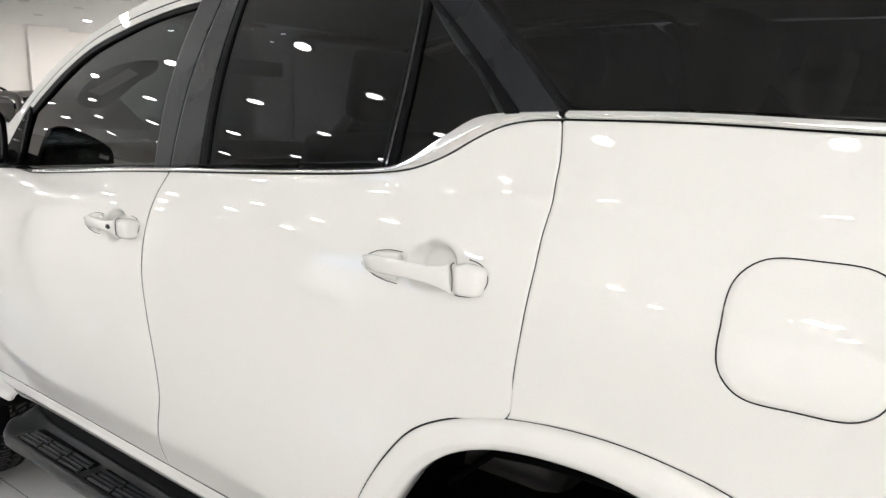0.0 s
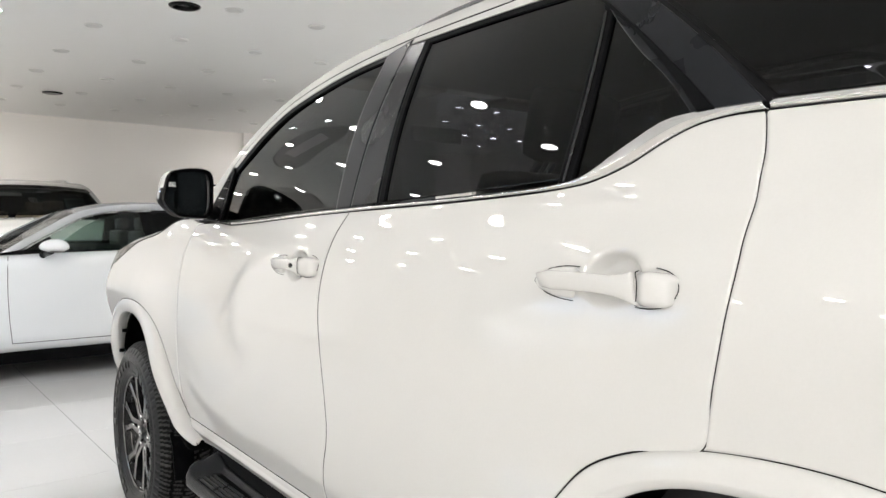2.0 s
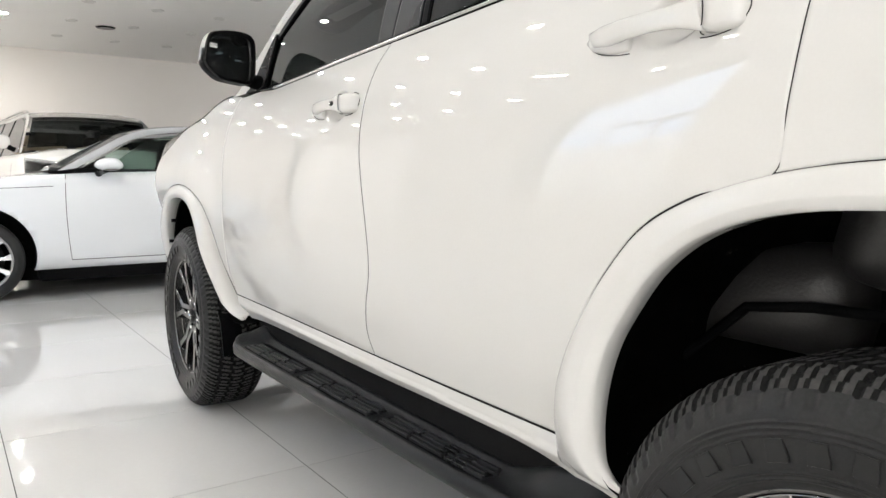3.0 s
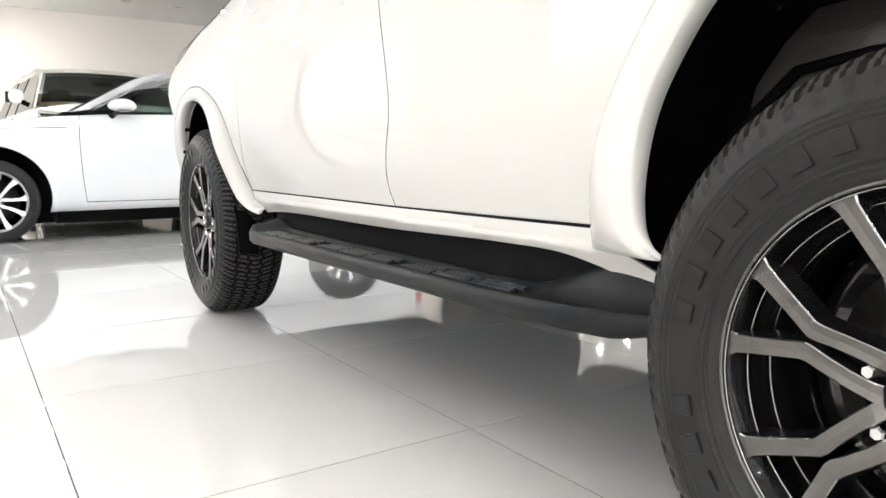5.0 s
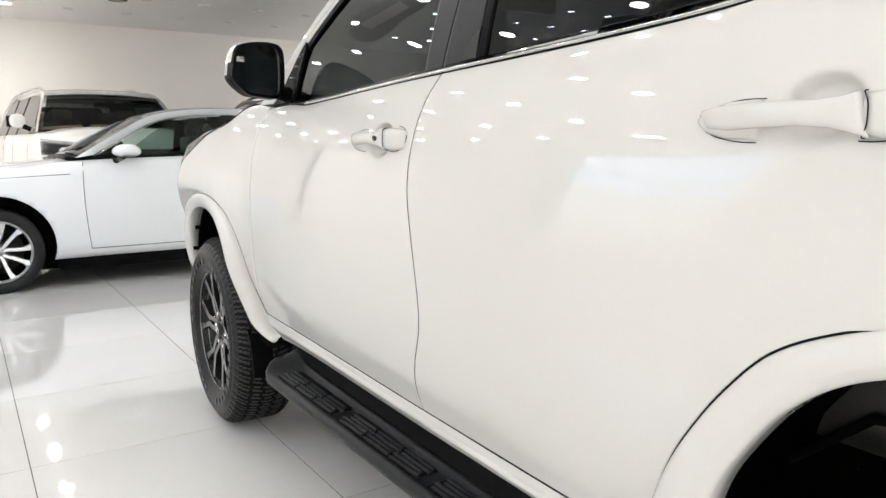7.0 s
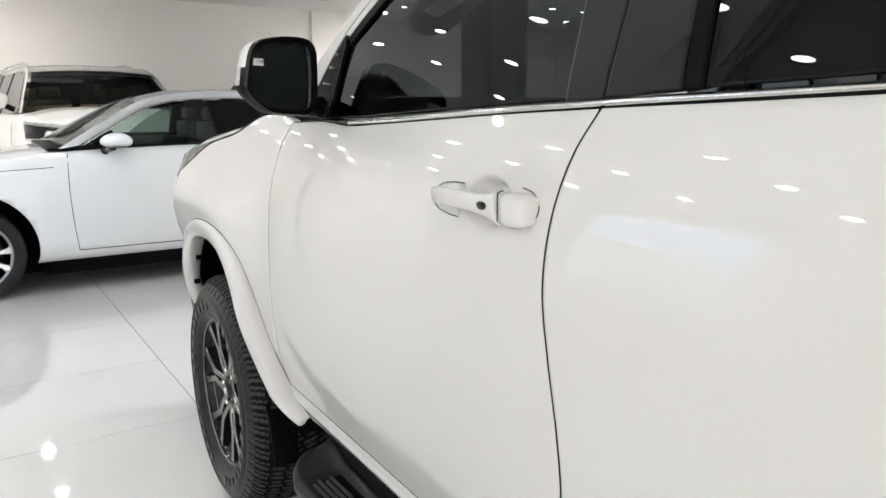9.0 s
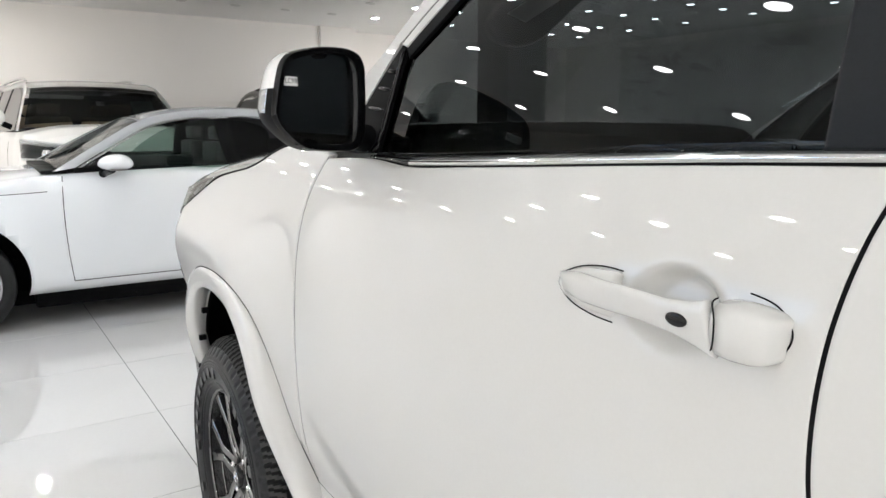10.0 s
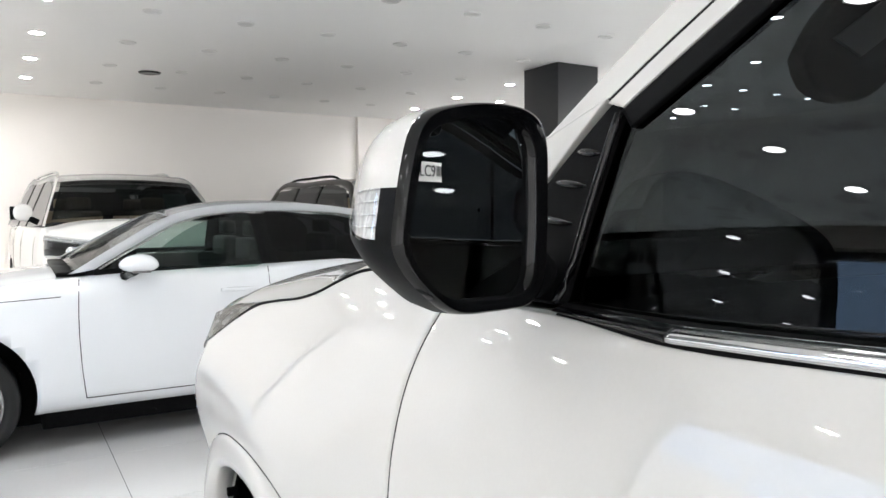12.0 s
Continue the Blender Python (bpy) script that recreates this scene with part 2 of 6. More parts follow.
def tube(pts, radius, sides=8, closed=False, caps=True, bm=None):
    """A round rod along points."""
    bm = bm or bmesh.new()
    p = np.array(pts, float)
    n = len(p)
    rows = []
    for i in range(n):
        a, b = (p[(i - 1) % n], p[(i + 1) % n]) if closed else (p[max(i - 1, 0)], p[min(i + 1, n - 1)])
        d = (b - a) / (np.linalg.norm(b - a) + 1e-9)
        up = np.array([0, 0, 1.0]) if abs(d[2]) < 0.9 else np.array([1.0, 0, 0])
        e = np.cross(d, up)
        e /= np.linalg.norm(e)
        f = np.cross(e, d)
        r = radius[i] if isinstance(radius, (list, tuple, np.ndarray)) else radius
        rows.append([p[i] + r * (math.cos(k) * e + math.sin(k) * f) for k in np.linspace(0, 2 * math.pi, sides, endpoint=False)])
    vs = grid_faces(bm, rows, closed_u=True, closed_v=closed)
    if caps and not closed:
        bm.faces.new(vs[0]), bm.faces.new(vs[-1][::-1])
    return bm


def lathe(profile, n=48, axis_x=True, bm=None, mat=0, closed=False):
    """A turned form about the x axis from (x, radius) pairs."""
    bm = bm or bmesh.new()
    rows = [[(x, r * math.cos(a), r * math.sin(a)) for x, r in profile] for a in np.linspace(0, 2 * math.pi, n, endpoint=False)]
    grid_faces(bm, rows, closed_v=True, mat=mat, closed_u=closed)
    return bm


def extrude_outline(pts, depth_vec, bevel=0.0, bm=None):
    """A slab: a closed 3D outline swept along a vector."""
    bm = bm or bmesh.new()
    d = Vector(depth_vec)
    a = [bm.verts.new(p) for p in pts]
    b = [bm.verts.new(Vector(p) + d) for p in pts]
    n = len(pts)
    caps = [bm.faces.new(a), bm.faces.new(b[::-1])]
    for i in range(n):
        bm.faces.new((a[(i + 1) % n], a[i], b[i], b[(i + 1) % n]))
    bmesh.ops.recalc_face_normals(bm, faces=bm.faces[:])
    if bevel:
        edges = list({e for f in caps for e in f.edges})
        bmesh.ops.bevel(bm, geom=edges, offset=bevel, segments=2, profile=0.6, affect="EDGES")
    return bm


def smoothstep(a, b, v):
    t = min(1.0, max(0.0, (v - a) / (b - a)))
    return t * t * (3 - 2 * t)

# ---------------------------------------------------------------- the showroom
ROOM_TURN = 2.6
ROOM = pose(0, 0, 0, 0, 0, ROOM_TURN)
CEIL = 3.08
WEST, EAST, SOUTH, NORTH = -4.5, 11.0, -7.0, 13.9


def room_part(name, bm, mat, label, category, smooth=False, kind="structure", parent=None):
    ob = part(name, bm, mat, parent, "", smooth)
    if parent is None:
        ob.matrix_basis = ROOM
        tagged(ob, label, category, "", kind)
    return ob


floor = room_part("floor", box(WEST, EAST, SOUTH, NORTH, -0.12, -0.0008), GROUT, "floor bed and dark joints under polished white tiles", "floor")
room_part("ceiling", box(WEST, EAST, SOUTH, NORTH, CEIL, CEIL + 0.15), CEILING, "smooth white plaster ceiling with rows of downlights", "ceiling")
room_part("wall_north", box(WEST, EAST, NORTH, NORTH + 0.2, 0, CEIL), WALL, "cream white painted back wall of the showroom", "wall")
room_part("wall_north_front", box(WEST, 4.42, 13.45, NORTH - 0.003, 0, CEIL - 0.002), WALL, "cream white painted projecting back wall", "wall")
room_part("pilaster", box(4.423, 5.15, 13.36, NORTH - 0.003, 0, CEIL - 0.002, 0.006), WALL, "cream white painted wall pilaster", "pilaster")
# unseen glazed shop front behind the walk, added so its lamp brightens the room
bm = bmesh.new()
add_box(bm, WEST, EAST, SOUTH - 0.2, SOUTH, 2.85, CEIL)
add_box(bm, WEST, EAST, SOUTH - 0.2, SOUTH, 0, 0.12)
for k in range(7):
    u = WEST + (EAST - WEST) * k / 6
    add_box(bm, max(WEST, u - 0.08), min(EAST, u + 0.08), SOUTH - 0.2, SOUTH, 0.12, 2.85)
room_part("wall_south", bm, WALL, "unseen glazed shop front with white posts, added for fill light", "wall")
day = bpy.data.lights.new("shop_front_daylight", "AREA")
day.shape, day.size, day.size_y, day.energy, day.color = "RECTANGLE", EAST - WEST - 0.2, 2.6, SOUTH_FILL, (0.96, 0.98, 1.0)
ob = new("shop_front_daylight", day)
ob.matrix_basis = ROOM @ look(((WEST + EAST) / 2, SOUTH - 0.02, 1.5), ((WEST + EAST) / 2, 0, 1.5))
# east wall with an unseen glazed front, added to light the back wall
E0, E1, EZ0, EZ1 = -5.0, 6.4, 0.12, 2.8
bm = bmesh.new()
for v0, v1, z0, z1 in ((SOUTH, E0, 0, CEIL), (E1, NORTH, 0, CEIL), (E0, E1, 0, EZ0), (E0, E1, EZ1, CEIL)):
    add_box(bm, EAST, EAST + 0.2, v0, v1, z0, z1)
room_part("wall_east", bm, WALL, "cream white painted side wall with an added glazed front", "wall")
side_front = thing("window_2", ROOM, "unseen long glazed side front with black posts, added for fill light", "window", kind="structure")
for k in range(7):
    v = E0 + 0.03 + (E1 - E0 - 0.06) * k / 6
    part("post", box(EAST + 0.02, EAST + 0.10, v - 0.03, v + 0.03, EZ0, EZ1), GLOSS_BLACK, side_front, "black metal post", False)
lamp = bpy.data.lights.new("side_front_daylight", "AREA")
lamp.shape, lamp.size, lamp.size_y, lamp.energy, lamp.color = "RECTANGLE", E1 - E0, EZ1 - EZ0, SIDE_FILL, (0.96, 0.98, 1.0)
ob = new("side_front_daylight", lamp)
ob.matrix_basis = ROOM @ look((EAST + 0.15, (E0 + E1) / 2, (EZ0 + EZ1) / 2), (EAST - 5, (E0 + E1) / 2, (EZ0 + EZ1) / 2))
# west wall with a high window
W0, W1, WZ0, WZ1 = 3.75, 5.9, 1.05, 2.85
bm = bmesh.new()
for v0, v1, z0, z1 in ((SOUTH, -4.6, 0, CEIL), (-4.6, 1.2, 0, 0.12), (-4.6, 1.2, 2.85, CEIL), (1.2, W0, 0, CEIL), (W0, W1, 0, WZ0), (W0, W1, WZ1, CEIL), (W1, 8.2, 0, CEIL), (8.2, 13.1, 0, 0.12), (8.2, 13.1, 2.85, CEIL), (13.1, NORTH, 0, CEIL)):
    add_box(bm, WEST - 0.2, WEST, v0, v1, z0, z1)
room_part("wall_west", bm, WALL, "cream white painted side wall with a high window and added frosted fronts", "wall")
# two unseen frosted fronts added in the side wall, each with a fill lamp
for name, g0, g1, posts, power in (("window_3", 8.2, 13.1, 2, NORTH_FILL), ("window_4", -4.6, 1.2, 5, WEST_FILL)):
    front = thing(name, ROOM, "unseen frosted front with black posts, added for fill light", "window", kind="structure")
    part("pane", box(WEST - 0.235, WEST - 0.203, g0 - 0.05, g1 + 0.05, 0.07, 2.9), WALL, front, "opaque white backing behind the fill lamp", False)
    for k in range(posts):
        v = g0 + 0.03 + (g1 - g0 - 0.06) * k / (posts - 1)
        part("post", box(WEST - 0.10, WEST - 0.02, v - 0.03, v + 0.03, 0.12, 2.85), GLOSS_BLACK, front, "black metal post", False)
    lamp = bpy.data.lights.new("front_daylight", "AREA")
    lamp.shape, lamp.size, lamp.size_y, lamp.energy, lamp.color = "RECTANGLE", g1 - g0, 2.73, power, (1.0, 0.99, 0.975)
    ob = new("front_daylight", lamp)
    ob.matrix_basis = ROOM @ look((WEST - 0.17, (g0 + g1) / 2, 1.485), (WEST + 5, (g0 + g1) / 2, 1.485))
win = thing("window_1", ROOM, "high clear window with black frame in the side wall", "window", kind="structure")
part("pane", box(WEST - 0.105, WEST - 0.095, W0 + 0.04, W1 - 0.04, WZ0 + 0.04, WZ1 - 0.04), CLEAR, win, "clear glass", False).visible_shadow = False
bm = bmesh.new()
for y0, y1, z0, z1 in ((W0, W0 + 0.05, WZ0, WZ1), (W1 - 0.05, W1, WZ0, WZ1), (W0 + 0.05, W1 - 0.05, WZ0, WZ0 + 0.05), (W0 + 0.05, W1 - 0.05, WZ1 - 0.05, WZ1)):
    add_box(bm, WEST - 0.13, WEST - 0.07, y0, y1, z0, z1)
part("window_frame", bm, GLOSS_BLACK, win, "black metal frame", False)
backdrop = thing("backdrop", ROOM, "bright blue sky outside the high window", "backdrop", kind="structure")
part("sky", box(WEST - 2.5, WEST - 2.45, W0 - 2.5, W1 + 2.5, 0.5, 5.0), SKY_GLOW, backdrop, "", False)
# ramp wall glows by itself in place of daylight falling on it
part("ramp_wall", extrude_outline([(WEST - 2.4, W0 - 2.4, 0.3), (WEST - 2.4, W1 + 2.4, 0.3), (WEST - 2.4, W1 + 2.4, 2.75), (WEST - 2.4, W0 - 2.4, 1.45)], (0.03, 0, 0)), STREET_GLOW, backdrop, "pale ramp wall that glows in place of daylight", False)
part("railing", tube([(WEST - 0.5, W0 - 0.3, 1.85), (WEST - 0.5, W1 + 0.3, 2.75)], 0.022), GLOSS_BLACK, win, "black outdoor handrail")
for k in range(3):
    y = W0 + 0.25 + 0.65 * k
    part("rail_post", tube([(WEST - 0.5, y, 0.9), (WEST - 0.5, y, 1.85 + 0.9 * (y - W0 + 0.3) / (W1 - W0 + 0.6))], 0.02), GLOSS_BLACK, win, "black outdoor rail post")

column = thing("column", ROOM @ pose(4.69, 8.28, 0), "square black clad column from floor to ceiling", "column", kind="structure")
part("cladding", box(-0.31, 0.31, -0.31, 0.31, 0, CEIL - 0.002, 0.008), BLACK_PANEL, column)

# printed mural on the far side wall
mural = thing("mural", ROOM @ pose(EAST - 0.012, 9.6, 0.75), "grey printed wall mural with dark mountain and wing shapes", "mural")
part("sheet", box(-0.006, 0.006, -2.6, 2.6, 0, 2.2), MURAL, mural, "", False)
rng = random.Random(5)
for k in range(26):
    y, z = rng.uniform(-2.4, 2.3), rng.uniform(0.35, 2.0)
    w, h = rng.uniform(0.12, 0.4), rng.uniform(0.08, 0.22)
    pts = [(-0.008, y - w, z), (-0.008, y - w * 0.3, z + h * 0.5), (-0.008, y + w * 0.4, z + h), (-0.008, y + w, z + h * 0.7), (-0.008, y + w * 0.3, z + h * 0.1)]
    part("print_shape", extrude_outline(pts, (-0.002, 0, 0)), MURAL_INK, mural, "", False)

# ceiling downlights
PITCH_U, PITCH_V, U0, V0 = 0.79, 1.29, 0.05, 4.25


def downlight(lit, glow=None):
    lamp = thing("ceiling_lamp", ROOM, "round lit recessed ceiling downlight" if lit else "round unlit recessed ceiling downlight", "ceiling lamp", "ceiling downlights")
    bm = bmesh.new()
    prof = [(0.0, 0.060), (-0.010, 0.062), (-0.012, 0.067), (-0.008, 0.077), (0.0, 0.080)]
    rows = [[(r * math.cos(a), r * math.sin(a), z) for z, r in prof] for a in np.linspace(0, 2 * math.pi, 28, endpoint=False)]
    grid_faces(bm, rows, closed_v=True)
    part("trim_ring", bm, LAMP_RING, lamp)
    bm = bmesh.new()
    bmesh.ops.create_cone(bm, cap_ends=True, segments=28, radius1=0.060, radius2=0.060, depth=0.004)
    bmesh.ops.translate(bm, verts=bm.verts, vec=(0, 0, -0.005))
    part("diffuser", bm, glow or (LAMP_ON if lit else LAMP_OFF), lamp, "glowing diffuser" if lit else "dark diffuser", False)
    return lamp


downlights = {"on": downlight(True), "off": downlight(False), "boost": downlight(True, LAMP_BOOST)}
used = set()
for i in range(-7, 13):
    for j in range(-8, 8):
        u, v = U0 + PITCH_U * i, V0 + PITCH_V * j
        if not (WEST + 0.3 < u < EAST - 0.4 and SOUTH + 0.3 < v < 13.1):
            continue
        if abs(u - 4.69) < 0.45 and abs(v - 8.28) < 0.45:
            continue
        # unseen south and far-west rows are lit to brighten floor and car
        state = ("boost" if j >= 5 else "on") if j <= -4 or i <= -4 or (i <= -1 or i >= 6) and j >= -1 else "off"
        m = ROOM @ pose(u, v, CEIL - 0.001)
        if state in used:
            copy_thing(downlights[state], m)
        else:
            downlights[state].matrix_basis = m
            used.add(state)


def speaker(u, v):
    sp = thing("ceiling_speaker", ROOM @ pose(u, v, CEIL - 0.001), "round black recessed ceiling speaker", "speaker", "ceiling speakers")
    bm = bmesh.new()
    prof = [(0.0, 0.0), (-0.012, 0.0), (-0.016, 0.07), (-0.018, 0.10), (-0.012, 0.125), (0.0, 0.13)]
    rows = [[(r * math.cos(a), r * math.sin(a), z) for z, r in prof] for a in np.linspace(0, 2 * math.pi, 28, endpoint=False)]
    grid_faces(bm, rows, closed_v=True)
    part("grille", bm, GLOSS_BLACK, sp)


speaker(0.48, 5.70)
speaker(0.52, 10.93)

# ---------------------------------------------------------------- the white off-road car
def glass_x(z):
    d = z - 1.314
    return 0.778 - 0.245 * d - 0.352 * d * d


SIDE = curve([(0.30, 0.79), (0.45, 0.80), (0.53, 0.818), (0.65, 0.853), (0.80, 0.872), (0.98, 0.872), (1.10, 0.858), (1.18, 0.840), (1.25, 0.814),
              *[(z, glass_x(z)) for z in (1.314, 1.34, 1.37, 1.42, 1.47, 1.52, 1.57, 1.62, 1.67, 1.72, 1.77)], (1.80, 0.573), (1.85, 0.525), (1.92, 0.42)], 400)
HANDLES = ((1.355, 1.170), (0.275, 1.193))


def side(y, z):
    """Half the car's width at a place of its flank."""
    x = float(np.interp(z, SIDE[:, 0], SIDE[:, 1]))
    x += 0.028 * smoothstep(0, 1, (0.55 - y) / 0.75) * math.exp(-((z - 1.17) / 0.12) ** 2)
    if 1.314 < z < 1.779:
        x += 0.016 * smoothstep(0.9, 1.8, y) * math.sin(math.pi * (z - 1.314) / 0.465) ** 2
    if y > 3.3:
        x -= 3.0 * (y - 3.3) ** 2
    x += 0.018 * smoothstep(2.4, 2.9, y) * math.exp(-((z - 1.0) / 0.10) ** 2)
    x += 0.026 * smoothstep(2.35, 2.75, y) * math.exp(-((z - 0.92) / 0.16) ** 2)
    if y < -0.5:
        x -= 0.16 * (-0.5 - y) ** 2
    for hy, hz in HANDLES:
        x -= 0.024 * smoothstep(1.03, 0.50, math.hypot((y - hy - 0.006) / 0.060, (z - hz + (0.006 if hy > 1 else -0.005)) / 0.043))
    return x


def glass_side(y, z):
    """Half the car's width at a place of its side windows."""
    return glass_x(z) + 0.012 * smoothstep(0.9, 1.8, y) * math.sin(math.pi * min(1.0, max(0.0, (z - 1.28) / 0.50))) ** 2


def params(n, length, hold=0.004):
    e = min(0.4 / n, hold / max(length, 0.01))
    return np.concatenate([[0, e], np.linspace(0, 1, n + 1)[1:-1], [1 - e, 1]])


def relax(p, steps=260):
    """Evens out a grid of points inside its fixed rim, without folds."""
    for _ in range(steps):
        du, dv = (p[1:-1, 2:] - p[1:-1, :-2]) / 2, (p[2:, 1:-1] - p[:-2, 1:-1]) / 2
        a, b, c = ((k * m).sum(-1, keepdims=True) for k, m in ((dv, dv), (du, dv), (du, du)))
        cross = (p[2:, 2:] - p[2:, :-2] - p[:-2, 2:] + p[:-2, :-2]) / 4
        want = (a * (p[1:-1, 2:] + p[1:-1, :-2]) + c * (p[2:, 1:-1] + p[:-2, 1:-1]) - 2 * b * cross) / (2 * (a + c) + 1e-12)
        p[1:-1, 1:-1] += 0.8 * (want - p[1:-1, 1:-1])
    return p


def skin(sgn, bottom, top, front, rear, nu=40, nv=30, out=0.0, lip=0.02, surface=side, level_rows=False, even=False, bulge=0.0):
    """A sheet on the car's flank between four edges, (y, z) each: bottom and top run rearwards, front and rear upwards. Its rim is
    rolled inwards."""
    bo, to, fr, re = (curve(c, 200) for c in (bottom, top, front, rear))
    fr[0], fr[-1], re[0], re[-1] = bo[0], to[0], bo[-1], to[-1]
    us = params(nu, np.linalg.norm(np.diff(bo, axis=0), axis=1).sum())
    vs = params(nv, np.linalg.norm(np.diff(fr, axis=0), axis=1).sum())
    if level_rows:
        heights = lambda c: np.maximum.accumulate((c[:, 1] - c[0, 1]) / (c[-1, 1] - c[0, 1])) + np.linspace(0, 1e-6, 200)
        hf, hr = heights(fr), heights(re)
        vs = np.interp(vs, np.linspace(0, 1, 200), 0.5 * hf + 0.5 * hr)
        vs = vs / vs[-1]
    b, t = at_params(bo, us), at_params(to, us)
    if level_rows:
        f, r = (np.stack([np.interp(vs, h / h[-1], c[:, k]) for k in (0, 1)], 1) for h, c in ((hf, fr), (hr, re)))
    else:
        f, r = at_params(fr, vs), at_params(re, vs)
    u, v = us[None, :, None], vs[:, None, None]
    p = (1 - v) * b[None] + v * t[None] + (1 - u) * f[:, None] + u * r[:, None]
    p -= (1 - u) * (1 - v) * b[0] + u * (1 - v) * b[-1] + (1 - u) * v * t[0] + u * v * t[-1]
    if even:
        p = relax(p)
    bm = bmesh.new()
    n, m = p.shape[:2]
    rows = []
    for i in range(-2 if lip else 0, n + 2 if lip else n):
        row = []
        for j in range(-2 if lip else 0, m + 2 if lip else m):
            a, c = min(max(i, 0), n - 1), min(max(j, 0), m - 1)
            level = max(abs(i - a), abs(j - c))
            y, z = p[a, c]
            x = side(y, z) if surface is side else surface(y, z)
            x += out - (0.0, 0.0018, lip)[level] + bulge * math.sin(math.pi * vs[a])
            if level:
                y += -0.0008 * (j - c) / max(1, abs(j - c)) if j != c else 0
                z += 0.0008 * (i - a) / max(1, abs(i - a)) if i != a else 0
            row.append((sgn * x, y, z))
        rows.append(row)
    grid_faces(bm, rows, flip=sgn > 0)
    return bm


def strip_behind(sgn, pts, width=0.009, depth=0.0012, n=90):
    """A dark seal that closes the gap behind a shut line, set shallow so its black stands in for the gap's shade."""
    c = curve(pts, n)
    bm = bmesh.new()
    rows = []
    for i in range(n):
        d = c[min(i + 1, n - 1)] - c[max(i - 1, 0)]
        d /= np.linalg.norm(d)
        k = np.array([-d[1], d[0]])
        rows.append([(sgn * (side(*(c[i] + s * width * k)) - w), *(c[i] + s * width * k)) for s, w in ((-1, 0.005), (-0.42, depth), (0.42, depth), (1, 0.005))])
    grid_faces(bm, rows)
    rows = [[(x - sgn * 0.012, y, z) for x, y, z in r] for r in rows]
    grid_faces(bm, rows, flip=True)
    return bm


B_SEAM = [(1.212, 0.527), (1.221, 0.575), (1.192, 0.655), (1.152, 0.74), (1.144, 0.79), (1.152, 0.87), (1.177, 0.97), (1.203, 1.066), (1.209, 1.165), (1.201, 1.25), (1.189, 1.306)]
C_SEAM = [(0.099, 0.988), (0.092, 1.06), (0.081, 1.142), (0.078, 1.216), (0.085, 1.28), (0.088, 1.337), (0.088, 1.38), (0.098, 1.437)]
F_SEAM = [(2.362, 0.535), (2.357, 0.60), (2.348, 0.66), (2.338, 0.76), (2.331, 0.89), (2.331, 1.0), (2.335, 1.09), (2.322, 1.19), (2.292, 1.27)]
REAR_OUT = [(0.522, 0.50), (0.511, 0.545), (0.495, 0.60), (0.472, 0.665), (0.441, 0.727), (0.402, 0.788), (0.357, 0.848), (0.297, 0.910), (0.213, 0.954), (0.101, 0.985),
            (0.0, 0.997), (-0.095, 0.998), (-0.174, 0.989), (-0.228, 0.978), (-0.31, 0.945), (-0.39, 0.88), (-0.455, 0.79), (-0.50, 0.67), (-0.525, 0.55), (-0.53, 0.46)]
REAR_IN = [(0.30, 0.497), (0.345, 0.502), (0.374, 0.530), (0.383, 0.575), (0.382, 0.62), (0.371, 0.68), (0.353, 0.73), (0.326, 0.776), (0.272, 0.848), (0.211, 0.896), (0.141, 0.926), (0.075, 0.940),
           (0.0, 0.946), (-0.07, 0.945), (-0.14, 0.932), (-0.20, 0.908), (-0.27, 0.86), (-0.33, 0.79), (-0.37, 0.70), (-0.39, 0.61), (-0.395, 0.53), (-0.39, 0.46)]
FRONT_OUT = [(2.255, 0.464), (2.335, 0.492), (2.378, 0.55), (2.405, 0.615), (2.435, 0.675), (2.475, 0.75), (2.525, 0.82), (2.59, 0.882), (2.69, 0.928), (2.80, 0.945), (2.92, 0.944), (3.02, 0.93),
             (3.14, 0.885), (3.235, 0.78), (3.28, 0.65), (3.30, 0.50)]
FRONT_IN = [(2.26, 0.440), (2.32, 0.452), (2.375, 0.476), (2.415, 0.513), (2.445, 0.56), (2.488, 0.63), (2.532, 0.695), (2.577, 0.762), (2.637, 0.825), (2.71, 0.868), (2.79, 0.888), (2.88, 0.891), (2.97, 0.880), (3.07, 0.838),
            (3.15, 0.745), (3.19, 0.62), (3.20, 0.48)]
BELT_LO = [(2.095, 1.279), (1.95, 1.272), (1.79, 1.279), (1.386, 1.301), (1.178, 1.31), (0.434, 1.345), (0.382, 1.354), (0.312, 1.379), (0.26, 1.407), (0.208, 1.429), (0.156, 1.438), (0.098, 1.440)]
BELT_HI = [(2.095, 1.283), (1.95, 1.2825), (1.79, 1.290), (1.386, 1.311), (1.18, 1.319), (0.437, 1.354), (0.412, 1.362), (0.323, 1.412), (0.27, 1.440), (0.237, 1.447), (0.106, 1.452)]
A_LINE = [(2.066, 1.470), (2.02, 1.501), (1.97, 1.535), (1.92, 1.572), (1.80, 1.645), (1.63, 1.696), (1.454, 1.729), (1.275, 1.744)]
DOOR_TOP = [(2.088, 1.482), (2.035, 1.52), (1.985, 1.556), (1.93, 1.598), (1.81, 1.672), (1.645, 1.722), (1.468, 1.752), (1.176, 1.777)]
ROOF_EDGE = [(2.18, 1.450), (2.10, 1.512), (2.0, 1.595), (1.855, 1.69), (1.69, 1.75), (1.514, 1.789), (1.341, 1.806), (1.18, 1.815)]
ROOF_EDGE_REAR = [(1.174, 1.815), (0.8, 1.826), (0.493, 1.830), (0.2, 1.822), (-0.3, 1.80), (-0.92, 1.76)]


def down(c, dz):
    return [(y, z + dz) for y, z in c]


